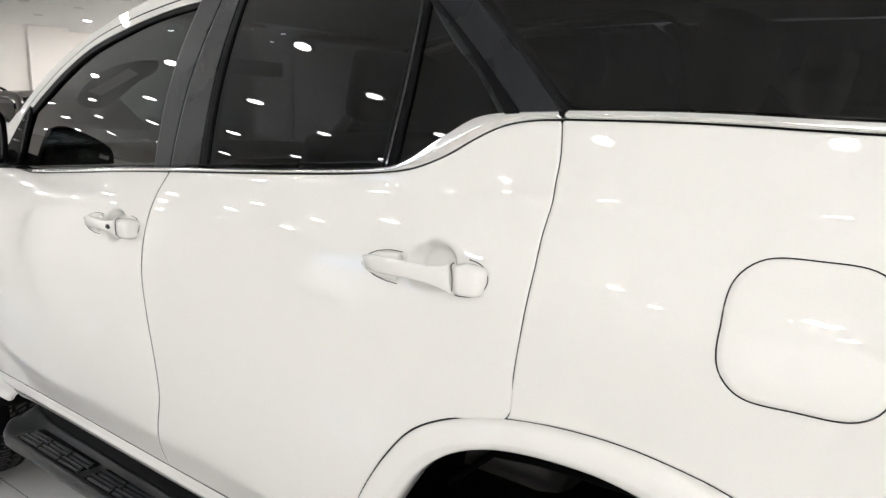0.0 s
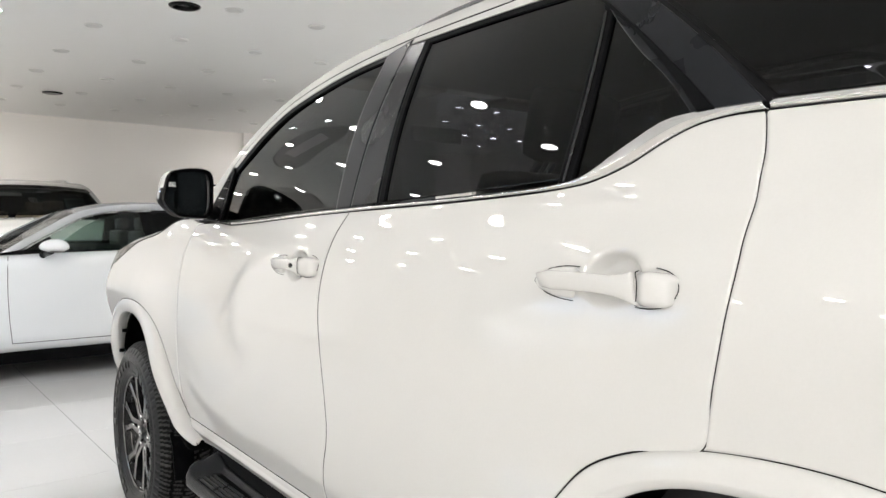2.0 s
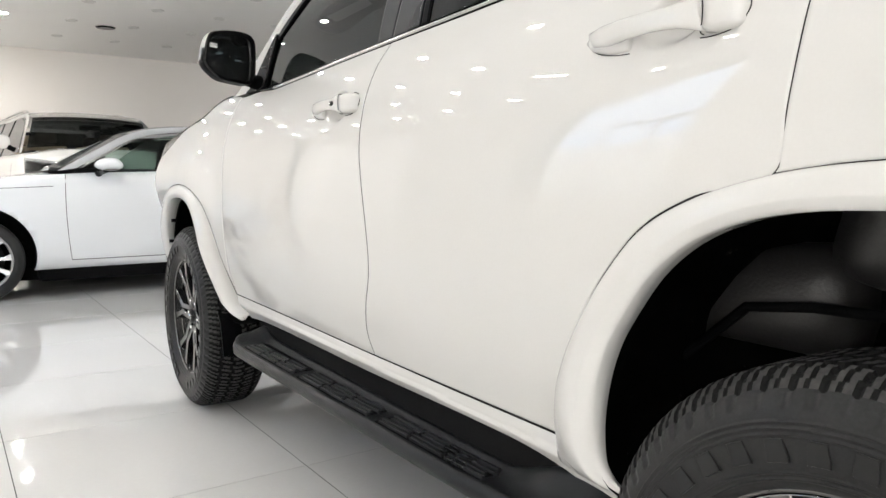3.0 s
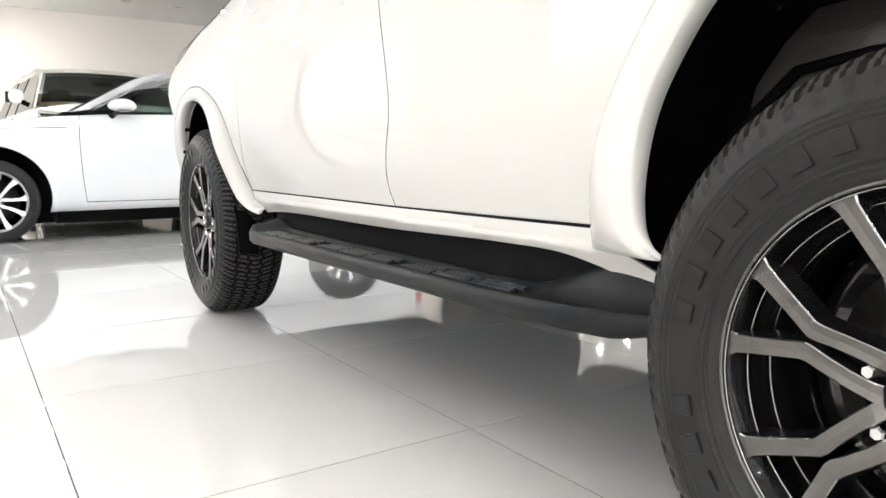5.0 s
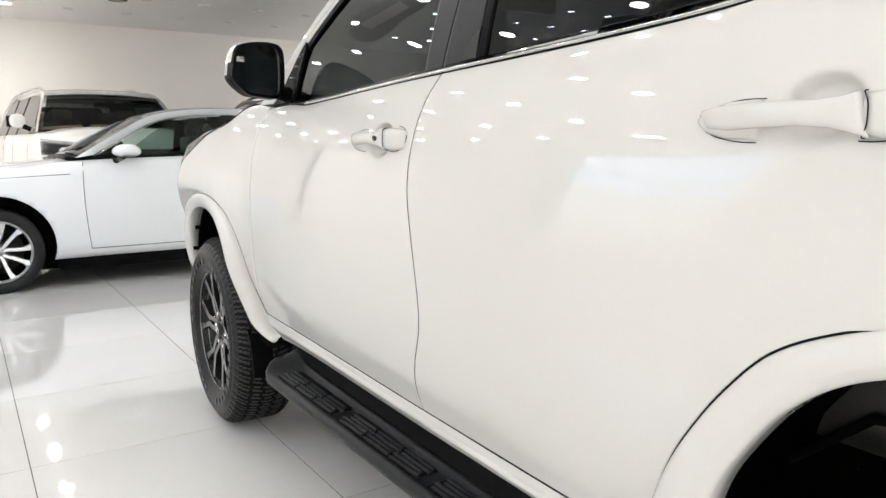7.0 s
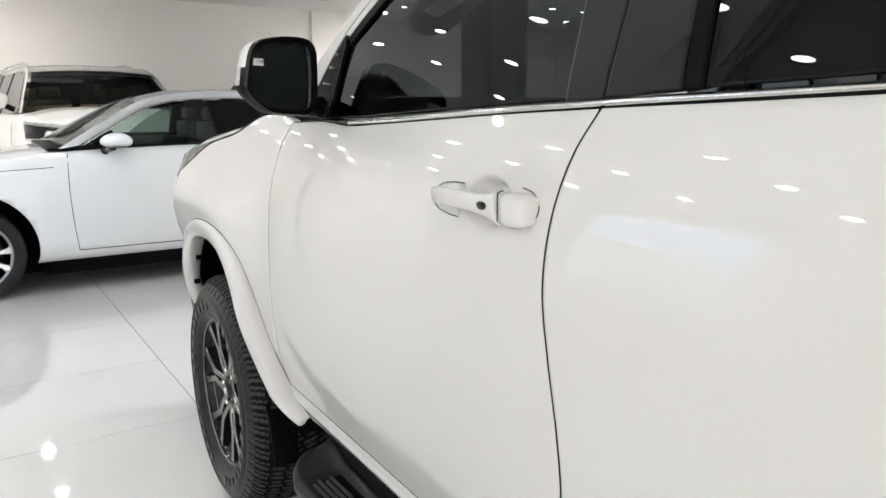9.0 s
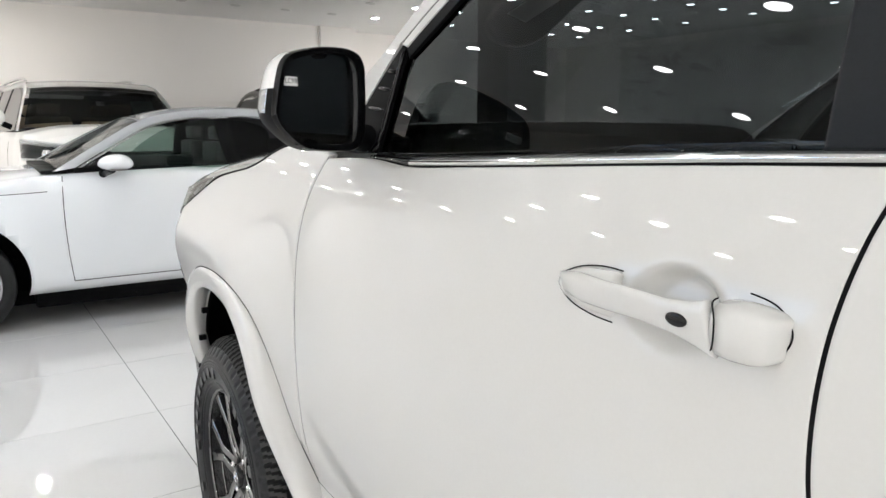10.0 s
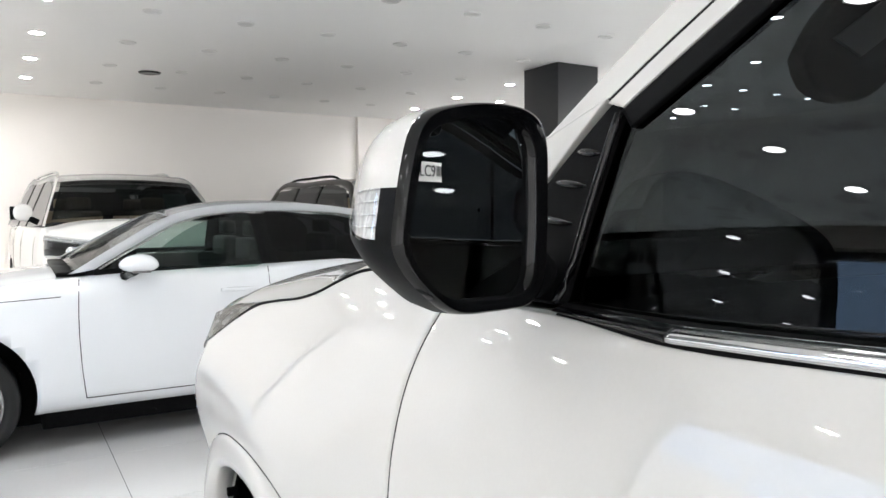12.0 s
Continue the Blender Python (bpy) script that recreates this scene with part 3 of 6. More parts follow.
def along(c, dy):
    return [(y + dy, z) for y, z in c]


def away(c, cy=2.8, cz=0.45, d=0.003):
    """A line moved outwards from a wheel's arch by the width of a shut line."""
    return [(y + d * (y - cy) / math.hypot(y - cy, z - cz), z + d * (z - cz) / math.hypot(y - cy, z - cz)) for y, z in c]


def flare(sgn, outer, inner, peak, low=None):
    """A wheel-arch flare between its edge on the body and the lip of the opening, rolled into the wheel well."""
    n = 90
    o, i = curve(outer, n), curve(inner, n)
    rows = []
    for k in range(n):
        row = []
        e = min(k, n - 1 - k) / 8.0
        fade = 0.55 + 0.45 * min(1.0, e)
        for w, lift in ((0, 0.0), (0.02, 0.010), (0.06, 0.020), (0.16, 0.031), (0.4, 0.040), (0.66, 0.044), (0.72, 0.0425), (0.88, 0.031), (0.97, 0.024), (1.0, 0.016)):
            y, z = o[k] * (1 - w) + i[k] * w
            base = side(*o[k])
            top = peak if low is None else low + (peak - low) * smoothstep(0.46, 0.80, o[k][1])
            x = base + (top - base) * lift / 0.044 * fade
            row.append((sgn * x, y, z))
        y, z = i[k]
        row += [(sgn * (top - 0.045), y, z), (sgn * (top - 0.056), *(i[k] + 0.02 * (o[k] - i[k]) / np.linalg.norm(o[k] - i[k])))]
        rows.append(row)
    bm = bmesh.new()
    vs = grid_faces(bm, rows, flip=sgn < 0)
    bm.faces.new(vs[0]), bm.faces.new(vs[-1][::-1])
    return bm


def handle(parent, sgn, hy, hz, button):
    """A pull handle: a slender grip, the cap behind it, the foot before it, standing off the cupped door."""
    x0 = sgn * 0.842
    grip = bmesh.new()
    rows = []
    secs = [(0.160, -0.010, 0.004, 0.005), (0.151, -0.009, 0.015, 0.012), (0.12, -0.007, 0.025, 0.0155), (0.07, -0.004, 0.033, 0.015), (0.02, -0.002, 0.037, 0.0145), (-0.02, -0.003, 0.038, 0.0155), (-0.045, -0.004, 0.038, 0.020), (-0.058, -0.004, 0.038, 0.0235), (-0.0625, -0.004, 0.037, 0.0245)]
    for dy, dz, px, hh in secs:
        ring = []
        thick = 0.014 if dy < 0.1 else px * 0.9
        for a in np.linspace(0, 2 * math.pi, 16, endpoint=False):
            c, s = math.cos(a), math.sin(a)
            c, s = math.copysign(abs(c) ** 0.7, c), math.copysign(abs(s) ** 0.7, s)
            ring.append((x0 + sgn * (px - thick / 2 + thick / 2 * c), hy + dy + 0.006 * s, hz + dz * 1.0 + hh * s + dy * 0.02))
        rows.append(ring)
    vs = grid_faces(grip, rows, closed_u=True, flip=sgn < 0)
    grip.faces.new(vs[0]), grip.faces.new(vs[-1][::-1])
    bmesh.ops.recalc_face_normals(grip, faces=grip.faces[:])
    g = part("door_handle", grip, PAINT, parent, "white pull handle")
    # cap behind the grip
    cap = bmesh.new()
    rows = []
    for dy, hh, px in ((-0.0637, 0.0245, 0.0370), (-0.080, 0.0255, 0.0368), (-0.097, 0.0245, 0.0355), (-0.107, 0.0225, 0.032), (-0.113, 0.019, 0.025), (-0.1155, 0.0165, 0.013), (-0.1165, 0.015, 0.003)):
        ring = []
        for a in np.linspace(0, 2 * math.pi, 16, endpoint=False):
            c, s = math.cos(a), math.sin(a)
            c, s = math.copysign(abs(c) ** 0.6, c), math.copysign(abs(s) ** 0.6, s)
            ring.append((x0 + sgn * (px / 2 - 0.006 + (px / 2 + 0.006) * c), hy + dy, hz - 0.004 + hh * s + dy * 0.02))
        rows.append(ring)
    vs = grid_faces(cap, rows, closed_u=True, flip=sgn < 0)
    cap.faces.new(vs[0]), cap.faces.new(vs[-1][::-1])
    bmesh.ops.recalc_face_normals(cap, faces=cap.faces[:])
    part("handle_cap", cap, PAINT, parent)
    seam = [(x0 + sgn * (0.0375 / 2 - 0.006 + (0.0375 / 2 + 0.0062) * math.copysign(abs(math.cos(a)) ** 0.6, math.cos(a))), hy - 0.0632 - 0.006 * math.cos(2 * a), hz - 0.0053 + 0.0252 * math.copysign(abs(math.sin(a)) ** 0.6, math.sin(a))) for a in np.linspace(-1.5, 1.5, 18)]
    part("cap_seam", tube(seam, 0.0008, 6), GAP, parent, "dark joint line")
    # foot pad at the front end, dark line round both pads
    foot = bmesh.new()
    rows = []
    for dy, hh, px in ((0.075, 0.023, 0.010), (0.079, 0.026, 0.014), (0.12, 0.024, 0.014), (0.153, 0.015, 0.012), (0.165, 0.005, 0.006)):
        ring = []
        for a in np.linspace(0, 2 * math.pi, 14, endpoint=False):
            c, s = math.cos(a), math.sin(a)
            ring.append((x0 + sgn * (px / 2 - 0.004 + (px / 2 + 0.006) * c), hy + dy, hz - 0.008 + hh * s))
        rows.append(ring)
    vs = grid_faces(foot, rows, closed_u=True, flip=sgn < 0)
    foot.faces.new(vs[0]), foot.faces.new(vs[-1][::-1])
    bmesh.ops.recalc_face_normals(foot, faces=foot.faces[:])
    part("handle_foot", foot, PAINT, parent)
    for ring, nm in (([(0.076, 0.018), (0.11, 0.018), (0.145, 0.011), (0.167, -0.002), (0.165, -0.012), (0.145, -0.025), (0.11, -0.033), (0.076, -0.035)], "foot_seal"),
                     ([(-0.072, 0.024), (-0.100, 0.018), (-0.113, 0.008), (-0.1185, -0.004), (-0.112, -0.020), (-0.098, -0.029), (-0.070, -0.0335), (-0.050, -0.033)], "cap_seal")):
        c = curve([(hy + a, hz + b) for a, b in ring], 40)
        part(nm, tube([(sgn * (side(y, z) + 0.0006), y, z) for y, z in c], 0.0008, 6), GAP, parent, "dark seal line")
    if button:
        bm = bmesh.new()
        bmesh.ops.create_uvsphere(bm, u_segments=16, v_segments=8, radius=1.0)
        for v in bm.verts:
            v.co = (x0 + sgn * (0.0385 + 0.002 * v.co.x), hy - 0.030 + 0.0125 * v.co.y, hz - 0.003 + 0.0065 * v.co.z)
        part("lock_button", bm, GLOSS_BLACK, parent, "small black lock button")
    return g


def build_side(car, sgn):
    """One flank of the car: fender, doors, quarter panel, glass, trim, flares, step and mirror."""
    near = sgn < 0
    paint = PAINT
    # front fender
    part("front_fender", skin(sgn, away(FRONT_OUT[3:14][::-1]), [(3.30, 1.075), (3.16, 1.135), (3.02, 1.184), (2.9, 1.206), (2.786, 1.222), (2.713, 1.238), (2.578, 1.282), (2.45, 1.29), (2.297, 1.275)],
                              [away([FRONT_OUT[13]])[0], (3.30, 0.87), (3.32, 0.97), (3.30, 1.075)],
                              [away([FRONT_OUT[3]])[0], (2.375, 0.618), (2.354, 0.665)] + along(F_SEAM[3:], 0.003), 60, 60, even=True), paint, car)
    part("fender_corner", skin(sgn, [(2.373, 0.5425), (2.366, 0.540)], [(2.406, 0.625), (2.356, 0.665)], [(2.373, 0.5425), (2.406, 0.625)],
                               [(2.366, 0.540), (2.361, 0.60), (2.356, 0.665)], 6, 14, out=-0.0015, lip=0.0), paint, car)
    # front door
    fd = part("front_door", skin(sgn, [(2.360, 0.532), (1.8, 0.532), (1.216, 0.531)], down([(2.29, 1.272), (2.095, 1.279)] + BELT_LO[1:4] + [(1.193, 1.309)], -0.004),
                                 along(F_SEAM, -0.0025), along(B_SEAM, 0.0028), 250 if near else 60, 190 if near else 50, level_rows=True), paint, car)
    rd = part("rear_door", skin(sgn, [(1.208, 0.531), (0.85, 0.534), (0.516, 0.537)], down([(1.185, 1.310)] + BELT_LO[5:-1] + [(0.101, 1.439)], -0.004),
                                along(B_SEAM, -0.0028), [(0.516, 0.537)] + [(y + 0.0025, z + 0.0025) for y, z in REAR_OUT[1:10]] + along(C_SEAM[1:], 0.0017), 230 if near else 60, 200 if near else 60, level_rows=True, even=True), paint, car)
    quarter = part("rear_quarter_panel", skin(sgn, down(REAR_OUT[9:18], 0.002)[0:], [(0.094, 1.436), (-0.121, 1.431), (-0.338, 1.419), (-0.7, 1.405), (-1.02, 1.39)],
                                              along(C_SEAM, -0.0017), [(-0.50, 0.672), (-0.8, 0.75), (-1.04, 0.95), (-1.04, 1.2), (-1.02, 1.39)], 60, 40), paint, car)
    part("rear_corner", skin(sgn, [(-0.53, 0.46), (-0.8, 0.45), (-1.02, 0.47)], [(-0.503, 0.668), (-0.8, 0.745), (-1.04, 0.94)], [(-0.53, 0.46), (-0.524, 0.55), (-0.503, 0.668)], [(-1.02, 0.47), (-1.06, 0.7), (-1.04, 0.94)], 20, 14), paint, quarter)
    # rocker below the doors
    def rocker_x(y, z):
        return 0.822 - 0.028 * smoothstep(0.51, 0.45, z) - (0.0 if z < 0.5 else 0.006)
    part("rocker_panel", skin(sgn, [(2.30, 0.447), (2.09, 0.462), (1.25, 0.470), (0.775, 0.482), (0.61, 0.480), (0.528, 0.466), (0.47, 0.452), (0.36, 0.452)],
                              [(2.372, 0.527), (1.8, 0.527), (1.215, 0.526), (0.85, 0.529), (0.51, 0.532)], [(2.30, 0.447), (2.345, 0.48), (2.372, 0.527)], [(0.36, 0.452), (0.44, 0.49), (0.51, 0.532)], 60, 10,
                              lip=0.008, surface=rocker_x), paint, car)
    # flares
    part("front_arch_flare", flare(sgn, FRONT_OUT, FRONT_IN, 0.922, 0.868), paint, car)
    part("rear_arch_flare", flare(sgn, REAR_OUT, REAR_IN, 0.892), paint, car)
    # seals behind the shut lines
    for pts, nm in ((B_SEAM, "door_seal"), (C_SEAM, "door_seal"), (F_SEAM, "door_seal"), ([(2.39, 0.53), (1.2, 0.529), (0.5, 0.535)], "sill_seal"), (REAR_OUT[1:19], "flare_seal"), (FRONT_OUT[2:13], "flare_seal"),
                    (DOOR_TOP, "door_seal"), ([(1.176, 1.777), (0.85, 1.782), (0.541, 1.782), (0.47, 1.757), (0.449, 1.742), (0.246, 1.587), (0.092, 1.448)], "door_seal"), ([(1.19, 1.30), (1.182, 1.5), (1.176, 1.775)], "door_seal"), (BELT_LO, "belt_seal")):
        part(nm, strip_behind(sgn, pts), GAP, car, "black rubber seal, also the shade of its gap")
    # chrome waist strip
    # front end black, in place of dark surroundings mirrored in the chrome
    part("waist_strip", skin(sgn, BELT_LO[:2], BELT_HI[:2], [BELT_LO[0], BELT_HI[0]], [BELT_LO[1], BELT_HI[1]], 24, 8, out=0.003, lip=0.014, bulge=0.005), GLOSS_BLACK, car, "waist strip end, black for dark reflected in chrome")
    part("waist_strip", skin(sgn, BELT_LO[1:], BELT_HI[1:], [BELT_LO[1], BELT_HI[1]], [BELT_LO[-1], BELT_HI[-1]], 90, 8, out=0.003, lip=0.014, bulge=0.005), CHROME, car, "chrome waist strip")
    part("waist_strip", skin(sgn, [(0.091, 1.441), (-0.121, 1.436), (-0.338, 1.424), (-0.7, 1.41), (-1.0, 1.396)], [(0.091, 1.4525), (-0.121, 1.448), (-0.338, 1.436), (-0.7, 1.421), (-1.0, 1.404)],
                             [(0.091, 1.441), (0.091, 1.4525)], [(-1.0, 1.396), (-1.0, 1.404)], 40, 8, out=0.003, lip=0.014, bulge=0.004), CHROME, car, "chrome waist strip")
    # glass and black frames
    g_in = -0.006
    f_top = [(2.050, 1.452), (2.003, 1.482), (1.955, 1.514), (1.905, 1.550), (1.785, 1.625), (1.62, 1.677), (1.45, 1.712), (1.272, 1.728)]
    part("window_glass", skin(sgn, [(2.104, 1.286), (1.95, 1.287), (1.79, 1.294), (1.386, 1.312), (1.266, 1.317)], [(2.068, 1.464)] + f_top[1:], [(2.104, 1.286), (2.068, 1.464)], [(1.266, 1.318), (1.272, 1.728)], 40, 24, out=g_in, lip=0.005, surface=glass_side), TINT, fd, "dark tinted glass")
    part("window_frame", skin(sgn, f_top, A_LINE, [f_top[0], A_LINE[0]], [f_top[-1], A_LINE[-1]], 70, 5, out=-0.001, lip=0.016), PLASTIC, fd, "black rubber window frame")
    part("upper_frame", skin(sgn, down(A_LINE, 0.003), down(DOOR_TOP, -0.003), [(2.066, 1.473), (2.088, 1.479)], [(1.275, 1.747), (1.179, 1.774)], 70, 5), paint, fd)
    part("pillar_trim", skin(sgn, [(1.264, 1.317), (1.191, 1.320)], [(1.278, 1.747), (1.179, 1.772)], [(1.264, 1.317), (1.278, 1.747)], [(1.191, 1.320), (1.185, 1.5), (1.179, 1.772)], 8, 30, out=0.001), VINYL, fd, "satin black pillar trim")
    part("pillar_trim", skin(sgn, [(1.186, 1.321), (1.062, 1.328)], [(1.173, 1.752), (1.10, 1.752)], [(1.186, 1.321), (1.180, 1.5), (1.173, 1.752)], [(1.062, 1.328), (1.10, 1.752)], 10, 30, out=0.001), VINYL, rd, "satin black pillar trim")
    part("window_frame", skin(sgn, [(1.059, 1.328), (1.036, 1.330)], [(1.097, 1.752), (1.078, 1.741)], [(1.059, 1.328), (1.097, 1.752)], [(1.036, 1.330), (1.078, 1.741)], 4, 24, out=-0.001), PLASTIC, rd, "black rubber window frame")
    part("window_glass", skin(sgn, [(1.034, 1.330), (0.75, 1.343), (0.466, 1.357)], [(1.076, 1.741), (0.8, 1.741), (0.520, 1.733)], [(1.034, 1.330), (1.076, 1.741)], [(0.466, 1.357), (0.459, 1.49), (0.467, 1.62), (0.476, 1.685), (0.520, 1.733)], 30, 24, out=g_in, lip=0.005, surface=glass_side), PRIVACY, rd, "dark tinted glass")
    part("window_frame", skin(sgn, [(1.097, 1.742), (0.8, 1.742), (0.53, 1.736)], [(1.176, 1.756), (0.8, 1.757), (0.545, 1.752)], [(1.097, 1.742), (1.176, 1.756)], [(0.53, 1.736), (0.545, 1.752)], 30, 4, out=-0.001), PLASTIC, rd, "black rubber window frame")
    part("divider_bar", skin(sgn, [(0.464, 1.352), (0.434, 1.353)], [(0.516, 1.737), (0.447, 1.664)], [(0.464, 1.352), (0.457, 1.49), (0.465, 1.62), (0.474, 1.685), (0.516, 1.737)], [(0.434, 1.353), (0.430, 1.48), (0.436, 1.58), (0.447, 1.664)], 8, 30, out=0.002, lip=0.012), PLASTIC, rd, "black divider bar")
    part("bar_groove", skin(sgn, [(0.451, 1.353), (0.447, 1.353)], [(0.466, 1.675), (0.461, 1.672)], [(0.451, 1.353), (0.445, 1.49), (0.452, 1.60), (0.466, 1.675)], [(0.447, 1.353), (0.441, 1.49), (0.448, 1.60), (0.461, 1.672)], 3, 20, out=0.006, lip=0.004), GLOSS_BLACK, rd, "glossy bar edge")
    part("quarter_light", skin(sgn, [(0.434, 1.357), (0.404, 1.364), (0.315, 1.412), (0.262, 1.438), (0.222, 1.445)], [(0.446, 1.662), (0.352, 1.570), (0.278, 1.508), (0.224, 1.451)], [(0.434, 1.357), (0.430, 1.48), (0.436, 1.58), (0.446, 1.662)], [(0.222, 1.445), (0.224, 1.451)], 20, 16, out=g_in, lip=0.005), PRIVACY, rd, "dark tinted glass")
    part("rear_pillar_trim", skin(sgn, [(0.217, 1.447), (0.16, 1.451), (0.101, 1.451)], [(0.512, 1.740), (0.49, 1.748), (0.458, 1.744)], [(0.217, 1.447), (0.278, 1.511), (0.352, 1.573), (0.45, 1.668), (0.512, 1.740)], [(0.101, 1.451), (0.255, 1.589), (0.458, 1.744)], 14, 30, out=0.002), VINYL, rd, "satin black pillar trim")
    part("pillar_rib", skin(sgn, [(0.206, 1.449), (0.178, 1.450)], [(0.492, 1.704), (0.500, 1.717)], [(0.206, 1.449), (0.288, 1.535), (0.38, 1.617), (0.492, 1.704)], [(0.178, 1.450), (0.25, 1.517), (0.345, 1.597), (0.500, 1.717)], 5, 24, out=0.006, lip=0.008), PLASTIC, rd, "black raised rib")
    part("upper_frame", skin(sgn, [(1.173, 1.759), (0.8, 1.760), (0.55, 1.756), (0.482, 1.755)], [(1.173, 1.774), (0.85, 1.779), (0.545, 1.779), (0.484, 1.757)], [(1.173, 1.759), (1.173, 1.774)], [(0.482, 1.755), (0.484, 1.757)], 40, 4), paint, rd)
    part("rear_side_glass", skin(sgn, [(0.083, 1.456), (-0.123, 1.451), (-0.336, 1.439), (-0.7, 1.425), (-0.92, 1.415)], [(0.436, 1.741), (0.246, 1.736), (-0.083, 1.72), (-0.5, 1.70), (-0.80, 1.67)], [(0.083, 1.456), (0.238, 1.584), (0.436, 1.741)], [(-0.92, 1.415), (-0.80, 1.67)], 40, 20, out=-0.001, lip=0.006), PRIVACY, car, "dark privacy glass")
    # roof side
    part("roof_side", skin(sgn, down(DOOR_TOP, 0.003), ROOF_EDGE, [(2.088, 1.485), (2.18, 1.450)], [(1.179, 1.780), (1.18, 1.815)], 70, 8, lip=0.02), paint, car)
    part("roof_side", skin(sgn, [(1.173, 1.780), (0.85, 1.785), (0.545, 1.785), (0.475, 1.762), (0.452, 1.750), (0.246, 1.742), (-0.083, 1.724), (-0.5, 1.704), (-0.81, 1.674)], ROOF_EDGE_REAR, [(1.173, 1.780), (1.174, 1.815)], [(-0.81, 1.674), (-0.92, 1.76)], 70, 8, lip=0.02), paint, car)
    # foot of the front pillar beside the mirror
    part("pillar_foot", skin(sgn, [(2.43, 1.289), (2.277, 1.289)], [(2.182, 1.4525), (2.090, 1.487)], [(2.43, 1.289), (2.31, 1.37), (2.182, 1.4525)], [(2.277, 1.289), (2.187, 1.383), (2.090, 1.487)], 10, 20, lip=0.02), paint, car)
    # roof rail
    c = curve([(0.548, 1.32, 1.812), (0.548, 1.20, 1.819), (0.543, 0.7, 1.831), (0.538, 0.2, 1.828), (0.533, -0.3, 1.808), (0.528, -0.7, 1.78)], 40)
    part("roof_rail", tube([(sgn * x, y, z) for x, y, z in c], [0.003 + 0.0065 * min(1, k / 5, (39 - k) / 5) for k in range(40)], 10), RAIL, car, "dark grey roof rail")
    # mirror sail with three fins
    sail = part("mirror_sail", skin(sgn, [(2.27, 1.287), (2.19, 1.285), (2.101, 1.286)], [(2.078, 1.476), (2.064, 1.468)], [(2.27, 1.287), (2.18, 1.38), (2.078, 1.476)], [(2.101, 1.286), (2.064, 1.468)], 10, 20, out=0.003), PLASTIC, car, "black mirror mounting sail")
    part("sail_edge", tube([(sgn * (side(y, z) + 0.004), y, z) for y, z in curve([(2.10, 1.287), (2.085, 1.37), (2.064, 1.466)], 14)], 0.0045, 8), GLOSS_BLACK, sail)
    for k, (y, z, w) in enumerate(((2.098, 1.432, 0.018), (2.118, 1.402, 0.026), (2.138, 1.366, 0.036))):
        bm = bmesh.new()
        bmesh.ops.create_uvsphere(bm, u_segments=18, v_segments=10, radius=1.0)
        for v in bm.verts:
            v.co = (sgn * (side(y, z) + 0.008 * max(0, v.co.x) + 0.001), y + w * v.co.y, z + (0.003 + 0.004 * max(0, v.co.x)) * v.co.z + 0.10 * w * v.co.y)
        part("fin", bm, GLOSS_BLACK, sail)
    for hy, hz, parent, button in ((*HANDLES[0], fd, True), (*HANDLES[1], rd, False)):
        handle(parent, sgn, hy, hz, button)
    if near:
        # fuel flap and its shut line
        a = [(-0.205, 1.19), (-0.210, 1.245), (-0.235, 1.268), (-0.30, 1.274), (-0.365, 1.268), (-0.390, 1.245), (-0.395, 1.19), (-0.390, 1.135), (-0.365, 1.112), (-0.30, 1.106), (-0.235, 1.110), (-0.210, 1.135)]
        c = curve(a + [a[0]], 80)[:-1]
        part("fuel_flap_line", tube([(sgn * (side(y, z) + 0.0004), y, z) for y, z in c], 0.0010, 6, closed=True), GAP, quarter, "dark shut line of the fuel flap")
        bm = bmesh.new()
        rows = [[(sgn * (side(-0.30 + (y + 0.30) * s, 1.19 + (z - 1.19) * s) + h), -0.30 + (y + 0.30) * s, 1.19 + (z - 1.19) * s) for y, z in c] for s, h in ((0.985, -0.001), (0.97, 0.0009), (0.9, 0.001), (0.6, 0.001), (0.3, 0.001), (0.02, 0.001))]
        grid_faces(bm, rows, closed_u=True)
        bmesh.ops.recalc_face_normals(bm, faces=bm.faces[:])
        part("fuel_flap", bm, PAINT, quarter)
    # inner lining of the doors
    part("door_lining", skin(sgn, [(2.30, 0.53), (0.5, 0.53)], [(2.25, 1.262), (1.2, 1.295), (0.46, 1.33)], [(2.30, 0.53), (2.25, 1.262)], [(0.5, 0.53), (0.46, 1.33)], 20, 14, out=-0.07, lip=0.02), CABIN, car, "dark cabin lining")
    part("door_lining", skin(sgn, [(0.46, 1.0), (-0.95, 1.0)], [(0.45, 1.33), (0.1, 1.425), (-0.9, 1.40)], [(0.46, 1.0), (0.45, 1.33)], [(-0.95, 1.0), (-0.9, 1.40)], 20, 8, out=-0.07, lip=0.02), CABIN, car, "dark cabin lining")
    # wheel wells
    for wy, y0 in ((2.755, FRONT_IN), (0.0, REAR_IN)):
        c = curve(y0, 60)
        bm = bmesh.new()
        cen = np.array([wy, 0.42])
        rows = [[(sgn * x, *(cen + (p - cen) * s + np.array([0, dz]))) for p in c] for x, s, dz in ((0.862, 1.03, 0), (0.84, 1.08, 0), (0.75, 1.10, 0.0), (0.62, 1.08, 0), (0.52, 1.0, 0), (0.50, 0.6, 0), (0.49, 0.05, 0))]
        for i, r in enumerate(rows):
            if 1 <= i <= 4:
                rows[i] = [(x, y + 0.008 * math.sin(17 * z + 5 * i), z + 0.006 * math.sin(23 * y + 3 * i)) for x, y, z in r]
        grid_faces(bm, rows)
        bmesh.ops.solidify(bm, geom=bm.faces[:], thickness=0.004)
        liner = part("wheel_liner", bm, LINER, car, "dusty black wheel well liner")
